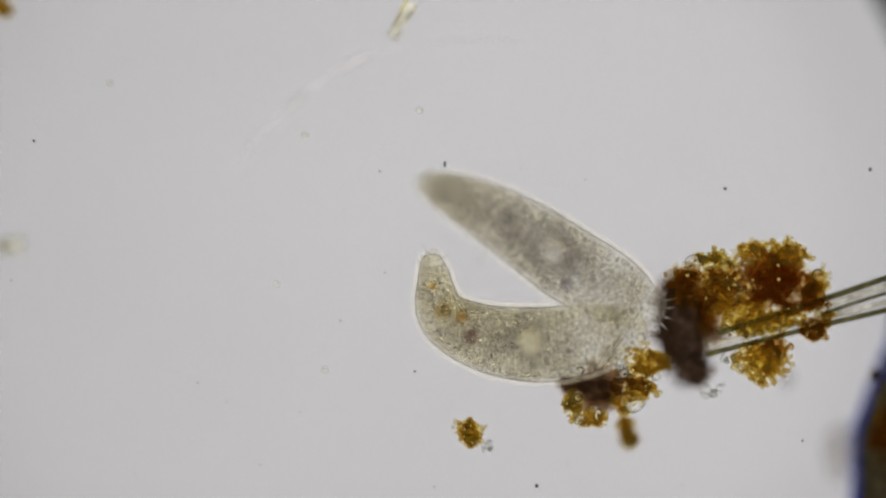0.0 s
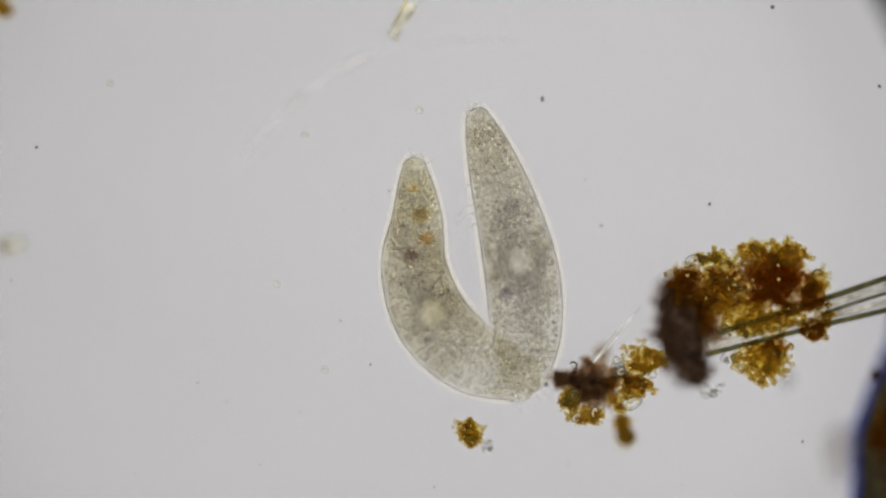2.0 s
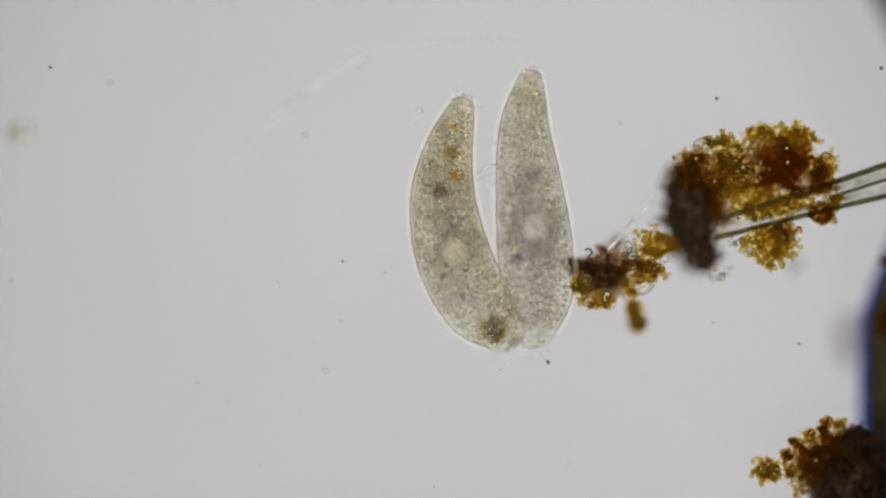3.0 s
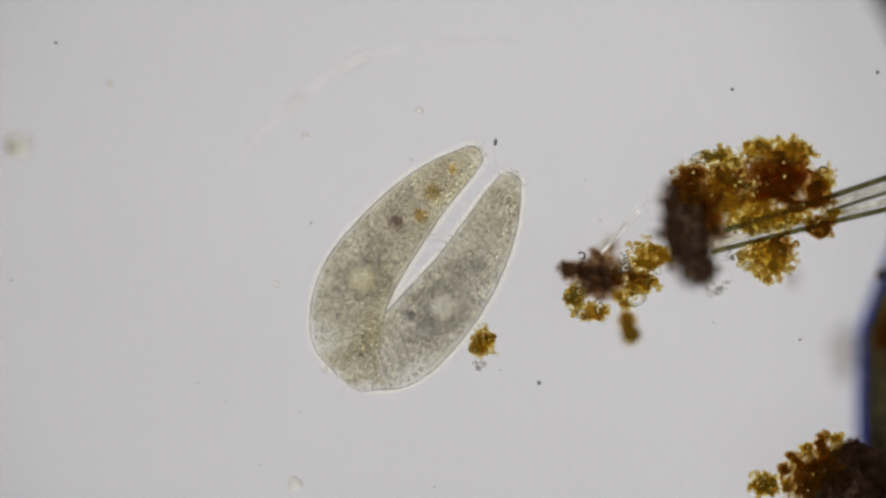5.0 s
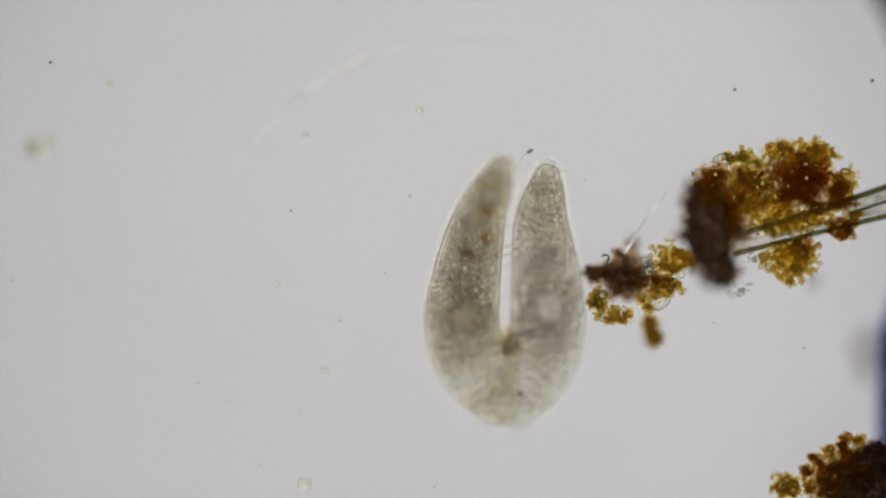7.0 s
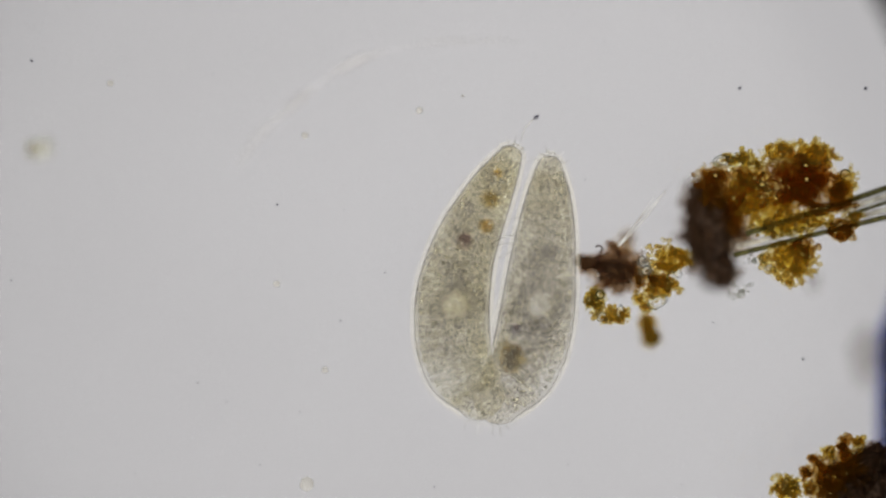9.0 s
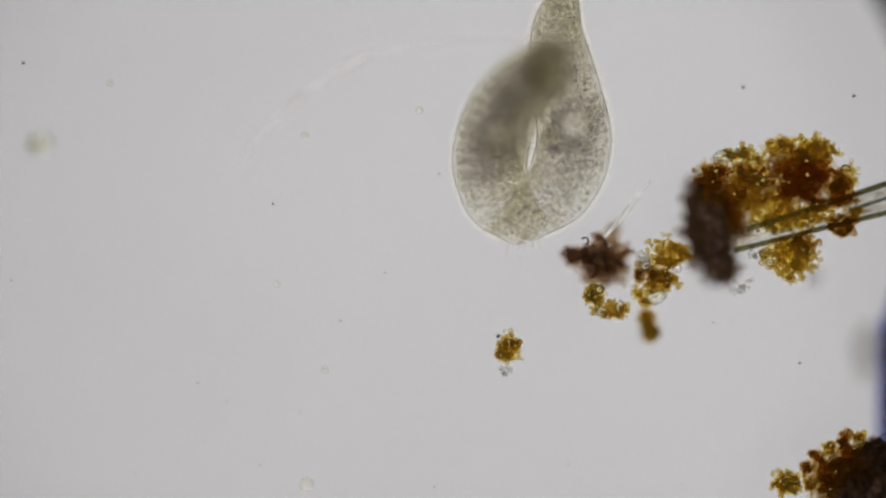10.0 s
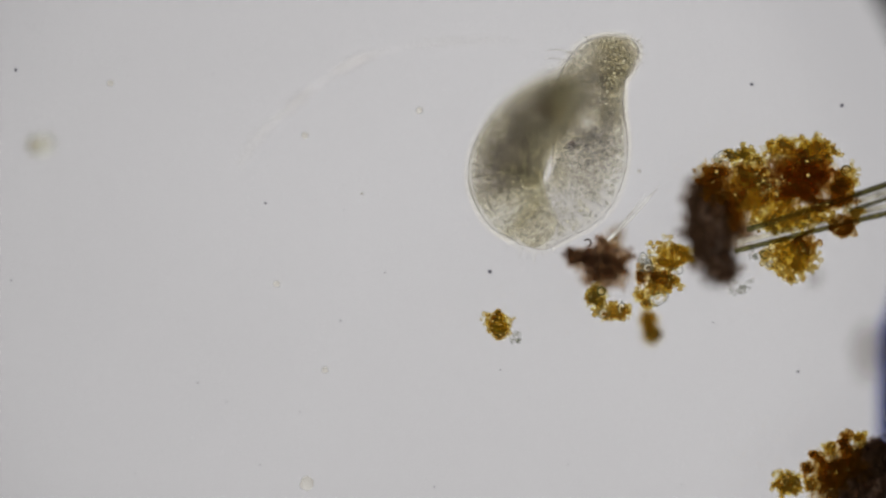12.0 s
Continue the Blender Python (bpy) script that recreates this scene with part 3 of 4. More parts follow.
def corner_clump():
    o = at(1440, 1010, GLASS)
    t = empty("detritus_clump", o, "dark brown clump with amber rim beside the plant fragment", "detritus")
    lump("dark_core", t, o, 1500, 1050, -0.48, 92, 76, 0.42, DARK, 7.7, 0.4, 0.4, "nearly black core", 2.2)
    cluster("core_crust", t, o, 1500, 1045, -0.1, 92, 80, 0.2, 900, 5.2, UMBER, 55, ragged=0.4)
    cluster("brown_crust", t, o, 1420, 1028, -0.05, 56, 48, 0.22, 420, 4.8, BROWN, 51, ragged=0.5)
    cluster("brown_crust", t, o, 1455, 996, -0.05, 40, 38, 0.2, 320, 4.8, BROWN, 54, ragged=0.5)
    cluster("brown_crust", t, o, 1496, 982, -0.05, 40, 34, 0.2, 260, 4.8, UMBER, 56, ragged=0.5)
    for k, (u, v, r) in enumerate(((1396, 994, 17), (1417, 975, 14), (1442, 962, 17), (1470, 958, 13), (1376, 1012, 12), (1385, 1040, 16))):
        cluster("amber_tuft", t, o, u, v, 0.0, r, r * 1.2, 0.1, 70, 4.2, AMBER if k % 2 else BROWN, 57 + k, ragged=0.6)
    cluster("yellow_tuft", t, o, 1342, 1038, 0.0, 28, 26, 0.12, 240, 4.4, AMBER, 53, ragged=0.5)
    cluster("yellow_tuft", t, o, 1350, 1040, 0.03, 20, 18, 0.1, 110, 4.2, YELLOW, 66, ragged=0.4)
    MOVED.append(t)


def plant_fragment():
    o = at(1600, 860, GLASS)
    t = empty("plant_fragment", o, "large dark plant fragment with a blue-fringed edge", "plant debris")
    bm = bmesh.new()
    edge = []
    for i in range(41):
        k = i / 40
        v = 540 + 560 * k
        x = min(1.0, max(0.0, (v - 555) / 235))
        u = 1586 - 69 * x * x * (3 - 2 * x) + 5 * noise.noise(Vector((k * 14, 2, 0)))
        edge.append((u, v))
    ring = []
    for u, v in edge:
        ring.append([at(u, v, -0.70) - o, at(u + 10, v, -0.52) - o, at(u + 70, v, -0.42) - o, at(u + 190, v, -0.45) - o, at(u + 200, v, GLASS) - o, at(u + 12, v, GLASS) - o])
    verts = [[bm.verts.new(p + Vector((0, 0, 0.05 * noise.noise(p * 4)))) for p in r] for r in ring]
    for a, b in zip(verts, verts[1:]):
        for j in range(6):
            bm.faces.new((a[j], a[(j + 1) % 6], b[(j + 1) % 6], b[j]))
    bm.faces.new(verts[0])
    bm.faces.new(verts[-1][::-1])
    bmesh.ops.recalc_face_normals(bm, faces=bm.faces[:])
    part("blade", bm, PLANT, t, "blackish brown blade")
    # the edge's blue fringe, modelled as a translucent strand
    rim = tube([at(u - 1, v, -0.72) - o for u, v in edge], (0.045, 0.06), 8)
    part("edge_fringe", rim, BLUE, t, "translucent blue rim")
    cluster("tuft", t, o, 1548, 664, -0.3, 8, 10, 0.06, 16, 4, UMBER, 61)
    cluster("brown_crust", t, o, 1576, 760, -0.4, 24, 130, 0.08, 120, 5, BROWN, 62)
    MOVED.append(t)


def fibre(name, a, b, radius, mat, label, sag=0.01):
    o = Vector(a)
    t = tagged(shaped(name, tube([p - o for p in bend(a, b, sag, 14)], radius, 12), mat), label, "fibre", "fibres out of the clump")
    t.location = o
    MOVED.append(t)


def lying(name, u, v, bm, mat, label, category, z=0.0, moved=True, group=""):
    t = tagged(shaped(name, bm, mat), label, category, group)
    t.location = at(u, v, z)
    if moved:
        MOVED.append(t)
    return t


clump = great_clump()
tuft_clump, tuft_head = small_clump()
floc = floc_ball()
corner_clump()
plant_fragment()
fibre("fibre", at(1272, 590, 0.0), at(1690, 450, -0.06), (0.026, 0.026), OLIVE, "olive green plant fibre running out of the clump", 0.004)
fibre("fibre", at(1452, 556, -0.04), at(1690, 484, -0.06), (0.016, 0.018), OLIVE, "thin olive fibre beside its neighbours", -0.006)
fibre("fibre", at(1250, 628, 0.0), at(1690, 522, -0.06), (0.023, 0.025), OLIVE, "dark green plant fibre running out of the clump", -0.006)
# the refracted light between the fibres, put in as pale strands
fibre("bright_band", at(1440, 548, -0.08), at(1690, 467, -0.10), (0.03, 0.034), BRIGHT_BAND, "bright refracted light between two fibres, modelled as a pale strand", 0.0)
fibre("bright_band", at(1255, 612, -0.05), at(1690, 505, -0.10), (0.026, 0.03), BRIGHT_BAND, "bright refracted light between two fibres, modelled as a pale strand", 0.0)

# far specks and flakes that lie on the slide
top = empty("floc", at(4, 12, -0.35), "small amber floc lying on the slide", "detritus")
cluster("amber_crust", top, at(4, 12, -0.35), 2, 12, -0.35, 22, 26, 0.12, 120, 5, AMBER, 71, ragged=0.3)
MOVED.append(top)


def diatom():
    bm = tube(bend((-0.10, -0.165, 0), (0.085, 0.155, 0), 0.0, 12), (0.055, 0.055), 14)
    t = lying("diatom", 713, 35, bm, CLEAR, "pale glassy rod-shaped diatom", "diatom", -0.14)
    part("streak", tube(bend((-0.075, -0.12, 0.06), (0.03, 0.09, 0.06), 0.0, 6), (0.018, 0.008), 8), BRIGHT_BAND, t, "bright white streak")
    part("yellow_edge", tube(bend((-0.085, -0.05, 0.03), (0.035, 0.165, 0.03), 0.0, 6), (0.006, 0.016), 8), YELLOWISH, t, "yellowish edge")
    part("yellow_edge", tube(bend((0.01, -0.03, 0.03), (0.11, 0.12, 0.03), 0.0, 6), (0.005, 0.012), 8), YELLOWISH, t, "yellowish edge")


diatom()
shell = lying("shell", 24, 436, ball((20 * UNIT, 19 * UNIT, 0.08), (0, 0, 0), 0.2, 1.3, 2.2, 12), CLEAR, "pale out-of-focus shell with an ochre edge", "shell", -0.55)
part("ochre_edge", ball((4 * UNIT, 15 * UNIT, 0.05), (-0.09, 0, 0.05), 0.2, 1.5, 3, 10), EDGE, shell, "ochre edge")
part("bright_spot", ball((5 * UNIT, 9 * UNIT, 0.03), (-0.03, 0, 0.09), 0.2, 1.5, 3, 10), BRIGHT_BAND, shell, "bright bluish spot")
for k, r in enumerate((30, 44, 58)):
    lying("flake", 1494 - 4 * k, 796 + 3 * k, ball((r * 0.62 * UNIT, r * UNIT, 0.02), (0, 0, 0), 0.3, 1.2, 4.4 + k, 14), SMOKE, "faint grey out-of-focus flake in the water", "flake", -0.86 + 0.05 * k)
for k, r in enumerate((14, 22)):
    lying("flake", 1392, 668 + 3 * k, ball((r * 0.8 * UNIT, r * UNIT, 0.02), (0, 0, 0), 0.3, 1.2, 6.4 + k, 12), SMOKE, "faint brownish out-of-focus flake in the water", "flake", -0.6 + 0.05 * k)


# ---- dust on the eyepiece, which stays while the slide shifts ----
def speck(u, v, size, mat=MOTE, label="tiny dark dust speck in the water", name="dust_speck", squash=1.0):
    lying(name, u, v, ball((size * UNIT * squash, size * UNIT, size * UNIT * 0.6), (0, 0, 0), 0.25, 1.5, u, 6), mat, label, "dust", 0.0, False, "specks")


for u, v in ((350, 677), (681, 483), (603, 568), (20, 497), (1262, 571), (885, 655), (769, 863)):
    speck(u, v, 1.6)
for u, v in ((72, 122), (376, 132), (609, 371), (401, 711), (1070, 73), (1036, 318), (923, 296), (613, 8), (460, 823), (530, 730), (1005, 822), (1140, 664), (1532, 240), (240, 838), (1206, 857)):
    speck(u, v, 1.0)
for u, v in ((742, 196), (196, 148), (540, 240), (490, 503), (575, 655)):
    speck(u, v, 6.5, MOTE_PALE, "faint pale blurred speck", "dust_speck")


def ribbon(a, b, sag, wide, lift):
    """A thin lens-shaped streak."""
    bm = bmesh.new()
    pts = bend(a, b, sag, 16)
    rows = []
    for i, p in enumerate(pts):
        d = (pts[min(i + 1, 16)] - pts[max(i - 1, 0)]).normalized()
        s = d.cross(Vector((0, 0, 1))) * wide * (0.12 + math.sin(math.pi * i / 16))
        rows.append([bm.verts.new(p + s), bm.verts.new(p + Vector((0, 0, lift))), bm.verts.new(p - s), bm.verts.new(p - Vector((0, 0, lift)))])
    for p, q in zip(rows, rows[1:]):
        for j in range(4):
            bm.faces.new((p[j], p[(j + 1) % 4], q[(j + 1) % 4], q[j]))
    bm.faces.new(rows[0][::-1])
    bm.faces.new(rows[-1])
    return bm


# reflections in the lens, imitated by pale, nearly clear ribbons
for a, b, sag, w in (((420, 300), (500, 200), -0.05, 6.5), ((486, 218), (560, 152), -0.04, 7.0), ((500, 205), (556, 158), -0.03, 5.0), ((560, 150), (690, 88), -0.05, 6.0),
                     ((588, 130), (668, 94), -0.03, 5.5), ((700, 84), (930, 74), -0.03, 4.0)):
    t = tagged(shaped("lens_reflection", ribbon(at(*a, -0.22), at(*b, -0.22), sag, w * 1.7 * UNIT, 0.004), STREAK), "faint warm lens reflection, modelled as a pale ribbon", "scratch", "scratches", "")


# ---- the joined pair of ciliates ----
PROFILE_S = (0.0, 0.05, 0.15, 0.25, 0.35, 0.45, 0.55, 0.65, 0.75, 0.85, 0.93, 1.0)
PROFILE_R = (12, 23, 35, 44, 52, 58, 63, 66, 66, 61, 53, 42)
STATIONS = np.linspace(0.04, 0.98, 30)
FLAT = 0.34


def girth(s):
    return float(np.interp(s, PROFILE_S, PROFILE_R)) * UNIT


STEP = 0.15           # the length of body that one slice covers


def slice_rows(first, last):
    """Stations along one slice: place, narrowing of the girth, and the slice's share of the body's thickness there."""
    rows = [(-STEP, 1.0, 0.0), (-STEP / 2, 1.0, 0.5), (0.0, 1.0, 1.0), (STEP / 2, 1.0, 0.5), (STEP, 1.0, 0.0)]
    if first:
        rows = [(-k * 0.088, math.sqrt(max(0.0, 1 - k * k)) + 0.004, 1.6) for k in (1.0, 0.97, 0.9, 0.78, 0.6, 0.35)] + rows[2:]
    if last:
        rows = rows[:3] + [(k * 0.205, math.sqrt(max(0.0, 1 - k * k)) + 0.004, 1.6) for k in (0.35, 0.6, 0.78, 0.9, 0.97, 1.0)]
    return rows


def plasm(ob, s):
    """The thick of the body, upright across a slice, so that a body that tips up shows more of it; neighbours shade into one another."""
    verts, faces, share = [], [], []
    across = [(-1.0, 0.0), (-0.8, 0.6), (-0.4, 1.0), (0.0, 1.0), (0.4, 1.0), (0.8, 0.6), (1.0, 0.0)]
    for step in range(-4, 5):
        base = len(verts)
        for y, w in across:
            h = math.sqrt(1 - y * y)
            for k, g in ((-1.0, 0.0), (-0.45, 1.0), (0.45, 1.0), (1.0, 0.0)):
                verts.append((step * 0.021, 0.96 * y * girth(s), 0.96 * k * h * FLAT * girth(s)))
                share.append(w * g * (1 - abs(step) / 4.6))
        for i in range(6):
            for k in range(3):
                a = base + 4 * i + k
                faces.append((a, a + 1, a + 5, a + 4))
    me = bpy.data.meshes.new("inner_plasm")
    me.from_pydata(verts, [], faces)
    me.materials.append(PLASM)
    me.attributes.new("thickness", "FLOAT", "POINT").data.foreach_set("value", share)
    inner = new("inner_plasm", me)
    inner.parent = ob
    tagged(inner, kind="stuff")


def segment(parent, s, mat, seed, layer, first, last, inner):
    """One rigid slice of the body: its skin all round, a dark outline at both edges, a pale strip outside for the halo
    of light. Its x axis lies along the body; inner: the side that is joined to the other body.
    """
    verts, faces, slots, share = [], [], [], []
    rows = slice_rows(first, last)
    swell = 1 + 0.004 * layer
    joined = 1 - 0.88 * min(1.0, max(0.0, (s - 0.68) / 0.12))     # the edge is lost where the two run into one another
    around = 32

    def r_at(x):
        return girth(min(1.0, max(0.0, s + x / 2.6))) if not (first or last) else girth(s) if (first and x < 0) or (last and x > 0) else girth(min(1.0, max(0.0, s + x / 2.6)))

    for x, narrow, w in rows:
        r = r_at(x) * narrow * swell
        for k in range(around):
            q = k * math.tau / around
            verts.append((x, r * math.cos(q), r * FLAT * math.sin(q)))
            # edge darkening is put into the skin's thickness; inside it runs a clearer band
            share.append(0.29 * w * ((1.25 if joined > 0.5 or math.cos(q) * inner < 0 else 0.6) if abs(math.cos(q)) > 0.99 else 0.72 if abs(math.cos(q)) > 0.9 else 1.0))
    for i in range(len(rows) - 1):
        for k in range(around):
            a, b = i * around + k, i * around + (k + 1) % around
            faces.append((a, b, b + around, a + around))
            slots.append(0)

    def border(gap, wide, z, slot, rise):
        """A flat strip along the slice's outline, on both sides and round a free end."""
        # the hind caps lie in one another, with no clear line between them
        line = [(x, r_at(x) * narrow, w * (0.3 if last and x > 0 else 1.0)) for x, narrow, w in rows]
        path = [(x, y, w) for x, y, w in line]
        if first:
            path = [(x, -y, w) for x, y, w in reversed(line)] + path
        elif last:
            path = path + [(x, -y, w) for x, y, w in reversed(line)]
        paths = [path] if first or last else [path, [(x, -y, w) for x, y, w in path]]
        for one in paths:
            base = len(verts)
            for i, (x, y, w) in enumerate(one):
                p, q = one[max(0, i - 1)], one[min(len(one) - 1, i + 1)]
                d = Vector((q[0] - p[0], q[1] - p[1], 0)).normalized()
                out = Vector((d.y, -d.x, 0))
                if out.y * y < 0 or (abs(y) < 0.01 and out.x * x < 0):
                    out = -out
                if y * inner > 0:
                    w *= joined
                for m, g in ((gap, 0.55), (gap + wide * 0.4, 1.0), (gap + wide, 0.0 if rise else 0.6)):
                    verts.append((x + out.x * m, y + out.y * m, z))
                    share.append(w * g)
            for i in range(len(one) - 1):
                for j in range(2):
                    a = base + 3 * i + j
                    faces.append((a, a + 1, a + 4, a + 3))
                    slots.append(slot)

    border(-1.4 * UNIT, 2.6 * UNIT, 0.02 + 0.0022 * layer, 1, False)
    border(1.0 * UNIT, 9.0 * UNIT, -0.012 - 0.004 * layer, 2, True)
    me = bpy.data.meshes.new("body_segment")
    me.from_pydata(verts, [], faces)
    for m in (mat, RIM, HALO):
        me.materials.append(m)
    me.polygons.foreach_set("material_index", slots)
    me.polygons.foreach_set("use_smooth", [True] * len(faces))
    here = me.attributes.new("body", "FLOAT_VECTOR", "POINT")
    here.data.foreach_set("vector", [c for v in verts for c in (v[0] + s * 2.6, v[1], v[2])])
    me.attributes.new("thickness", "FLOAT", "POINT").data.foreach_set("value", share)
    ob = new("body_segment", me)
    ob.parent = parent
    plasm(ob, s)
    rng = np.random.default_rng(int(seed * 10))
    r = girth(s)
    n = int(105 * (r / 0.33)) + 8
    x = rng.uniform(-0.048 - (0.09 if first else 0), 0.048 + (0.12 if last else 0), n)
    y = rng.uniform(-0.9, 0.9, n) * r * np.where(abs(x) > 0.0875, 0.7, 1)
    z = np.minimum(FLAT * np.sqrt(np.maximum(0.002, r * r - y * y)) * 0.9, rng.uniform(0.025, 0.09, n))
    free = np.hypot(x + s * 2.6 - (0.60 if mat == BODY["b"] else 0.63) * 2.6, y - 0.02) > 0.07 + 0.08 * rng.random(n)
    x, y, z, n = x[free], y[free], z[free], int(free.sum())
    bright = np.vstack([np.column_stack([x + rng.uniform(-0.01, 0.01, n), -y, z + 0.01]), np.column_stack([-x, y + rng.uniform(-0.01, 0.01, n), z + 0.005])])
    bright = bright[rng.random(2 * n) < 0.75]
    grains("granular_layer", bright, rng.uniform(0.0045, 0.0105, len(bright)), BEAD, ob, "", rng, 0.2)
    grains("granular_layer", np.column_stack([x, y, z]), rng.uniform(0.006, 0.013, n) * (1 + 0.6 * (rng.random(n) > 0.95)), GRANULE, ob, "", rng, 0.2, 0.0)
    return ob


def spot(ob, s, across, ru, mat, name, label):
    """A rounded inclusion that lies just under the upper skin of a segment."""
    r = girth(s)
    h = r * FLAT * math.sqrt(max(0.05, 1 - (across / r) ** 2))
    rr = ru * UNIT
    v = part(name, ball((rr, rr * 0.92, rr * 0.5), (0.0, across, h * 0.5), 0.3, 1.6, ru + s, 12), mat, ob, label)
    me = v.data
    me.attributes.new("thickness", "FLOAT", "POINT").data.foreach_set("value", [min(1.0, abs(w.co.z - h * 0.5) / (rr * 0.4)) ** 1.3 for w in me.vertices])


pair = empty("ciliate_pair", (0, 0, 0), "two grey translucent ciliates joined at their hind ends", "ciliate")
LOBES = {}
for lobe, seed in (("a", 3.0), ("b", 47.0)):
    LOBES[lobe] = [segment(pair, s, BODY[lobe], seed + 1.3 * i, (i * 3) % 7, i == 0, i == len(STATIONS) - 1, 1 if lobe == "a" else -1) for i, s in enumerate(STATIONS)]
SEG_A, SEG_B = LOBES["a"], LOBES["b"]


def inclusion(segs, s, across, ru, mat, name, label):
    i = int(np.argmin(abs(STATIONS - s)))
    spot(segs[i], STATIONS[i], across, ru, mat, name, label)


inclusion(SEG_A, 0.13, -0.02, 5, GOLD, "food_vacuole", "small golden food vacuole")
inclusion(SEG_A, 0.24, 0.03, 12, OCHRE, "food_vacuole", "brown food vacuole")
inclusion(SEG_A, 0.33, 0.06, 10, OCHRE, "food_vacuole", "orange-brown food vacuole")
inclusion(SEG_A, 0.41, -0.02, 11, PURPLE, "food_vacuole", "dark purplish food vacuole")
inclusion(SEG_B, 0.70, -0.16, 6, PURPLE, "food_vacuole", "small dark food vacuole")


def cilium(ob, a, way, length, thick=0.004):
    a, way = Vector(a), Vector(way).normalized()
    part("cilium", tube(bend(a, a + way * length, 0.08, 6), (thick, thick * 0.3), 5), CILIA, ob, "fine colourless cilium")


rng = random.Random(5)
for segs in (SEG_A, SEG_B):
    last, r = segs[-1], girth(STATIONS[-1])
    for k in range(9):
        w = radians(-65 + 130 * k / 8 + rng.uniform(-6, 6))
        cilium(last, (math.cos(w) * r * 1.1, math.sin(w) * r, 0), (math.cos(w), math.sin(w) + rng.uniform(-.4, .4), 0), rng.uniform(0.05, 0.12))
    tip, r = segs[0], girth(STATIONS[0])
    for k in range(6):
        w = radians(110 + 140 * k / 5)
        cilium(tip, (math.cos(w) * r, math.sin(w) * r, 0), (math.cos(w), math.sin(w), 0), rng.uniform(0.05, 0.09), 0.004)
for i, way, length, thick in ((10, 0.5, 0.24, 0.008), (11, 0.3, 0.20, 0.007), (12, 0.6, 0.14, 0.005), (8, 0.2, 0.10, 0.005)):
    cilium(SEG_B[i], (0, -girth(STATIONS[i]), 0), (way, -1, 0), length, thick)


# ---- drifting motes ----
def drifter(path, size, mat, label, squash=1.0):
    """A small mote in the water and the divisions that it passes."""
    t = lying("drifting_mote", *path[0][1:3], ball((size * UNIT * squash, size * UNIT, size * UNIT * 0.7), (0, 0, 0), 0.25, 1.5, size * 3 + path[0][1], 8), mat, label, "mote", 0.0, False, "drifting motes")
    return t, path


def thread_mote():
    t = lying("drifting_mote", 900, -260, ball((0.030, 0.018, 0.015), (0, 0, 0), 0.25, 1.5, 4, 8, 0.6), MOTE, "dark mote trailing a fine pale thread", "mote", 0.0, False, "drifting motes")
    part("thread", tube(bend((-0.02, -0.01, 0), (-0.13, -0.22, 0), 0.12, 8), (0.007, 0.003), 6), CILIA, t, "fine pale thread")
    return t


TRAILER = thread_mote()

DRIFT = [
    drifter([(0, 1283, 334), (1.5, 1250, 360), (2.5, 1261, 362), (2.7, 1258, 345), (2.9, 1264, 215), (3.2, 1275, 158), (6.5, 1299, 159), (12, 1330, 150)], 3.2, MOTE, "dark blue-grey drifting mote"),
    drifter([(0, 734, 658), (1.5, 684, 651), (2.5, 627, 609), (3.2, 600, 430), (12, 470, 360)], 2.1, MOTE, "small dark drifting mote"),
    drifter([(0, 787, 291), (0.5, 838, 291), (1, 883, 250), (1.5, 894, 248), (2, 960, 176), (2.5, 976, 146), (3.2, 1010, -80), (12, 1060, -200)], 5.6, MOTE, "elongated dark swimming mote", 0.5),
    drifter([(0, 1400, -10), (1.5, 1377, 5), (2.5, 1358, 17), (3.2, 1350, -190), (12, 1330, -210)], 3.6, MOTE, "dark blue and yellow mote"),
    drifter([(0, 60, 250), (2.6, 70, 262), (3.2, 96, 70), (5.5, 99, 82), (6.5, 95, 111), (9.5, 48, 108), (10.5, 36, 118), (12, 28, 124)], 2.9, MOTE, "small bluish drifting mote"),
    drifter([(0, 1420, 780), (2.6, 1420, 782), (3.2, 1412, 548), (5.5, 1418, 612), (6.5, 1423, 615), (9.5, 1420, 640), (10.5, 1411, 646), (12, 1412, 658)], 2.4, MOTE, "small dark drifting mote"),
    drifter([(0, 1540, 300), (3.2, 1560, 120), (6.5, 1545, 140), (9.5, 1523, 163), (10.5, 1500, 177), (12, 1490, 187)], 3.2, MOTE, "small bluish drifting mote"),
    drifter([(0, 950, 860), (3.2, 970, 640), (5.0, 954, 678), (5.5, 949, 683), (6.5, 930, 700), (12, 867, 481)], 3.6, MOTE, "small grey drifting mote"),
    drifter([(0, 672, 303), (1.5, 673, 302), (2.5, 718, 376), (3.2, 740, 180), (6.5, 717, 362), (9.5, 827, 155), (10.5, 697, 461), (12, 640, 343)], 3.0, MOTE_PALE, "small bright drifting mote"),
    drifter([(0, 1060, 600), (1.5, 1057, 408), (2.5, 1081, 389), (3.2, 1100, 180), (6.5, 1032, 552), (12, 1131, 303)], 3.6, MOTE_PALE, "small bright drifting mote"),
    drifter([(0, 480, 1050), (2.6, 480, 1050), (3.2, 490, 850), (5.5, 528, 858), (9.5, 543, 857), (12, 543, 856)], 13, MOTE_PALE, "faint pale ring-like cell"),
]


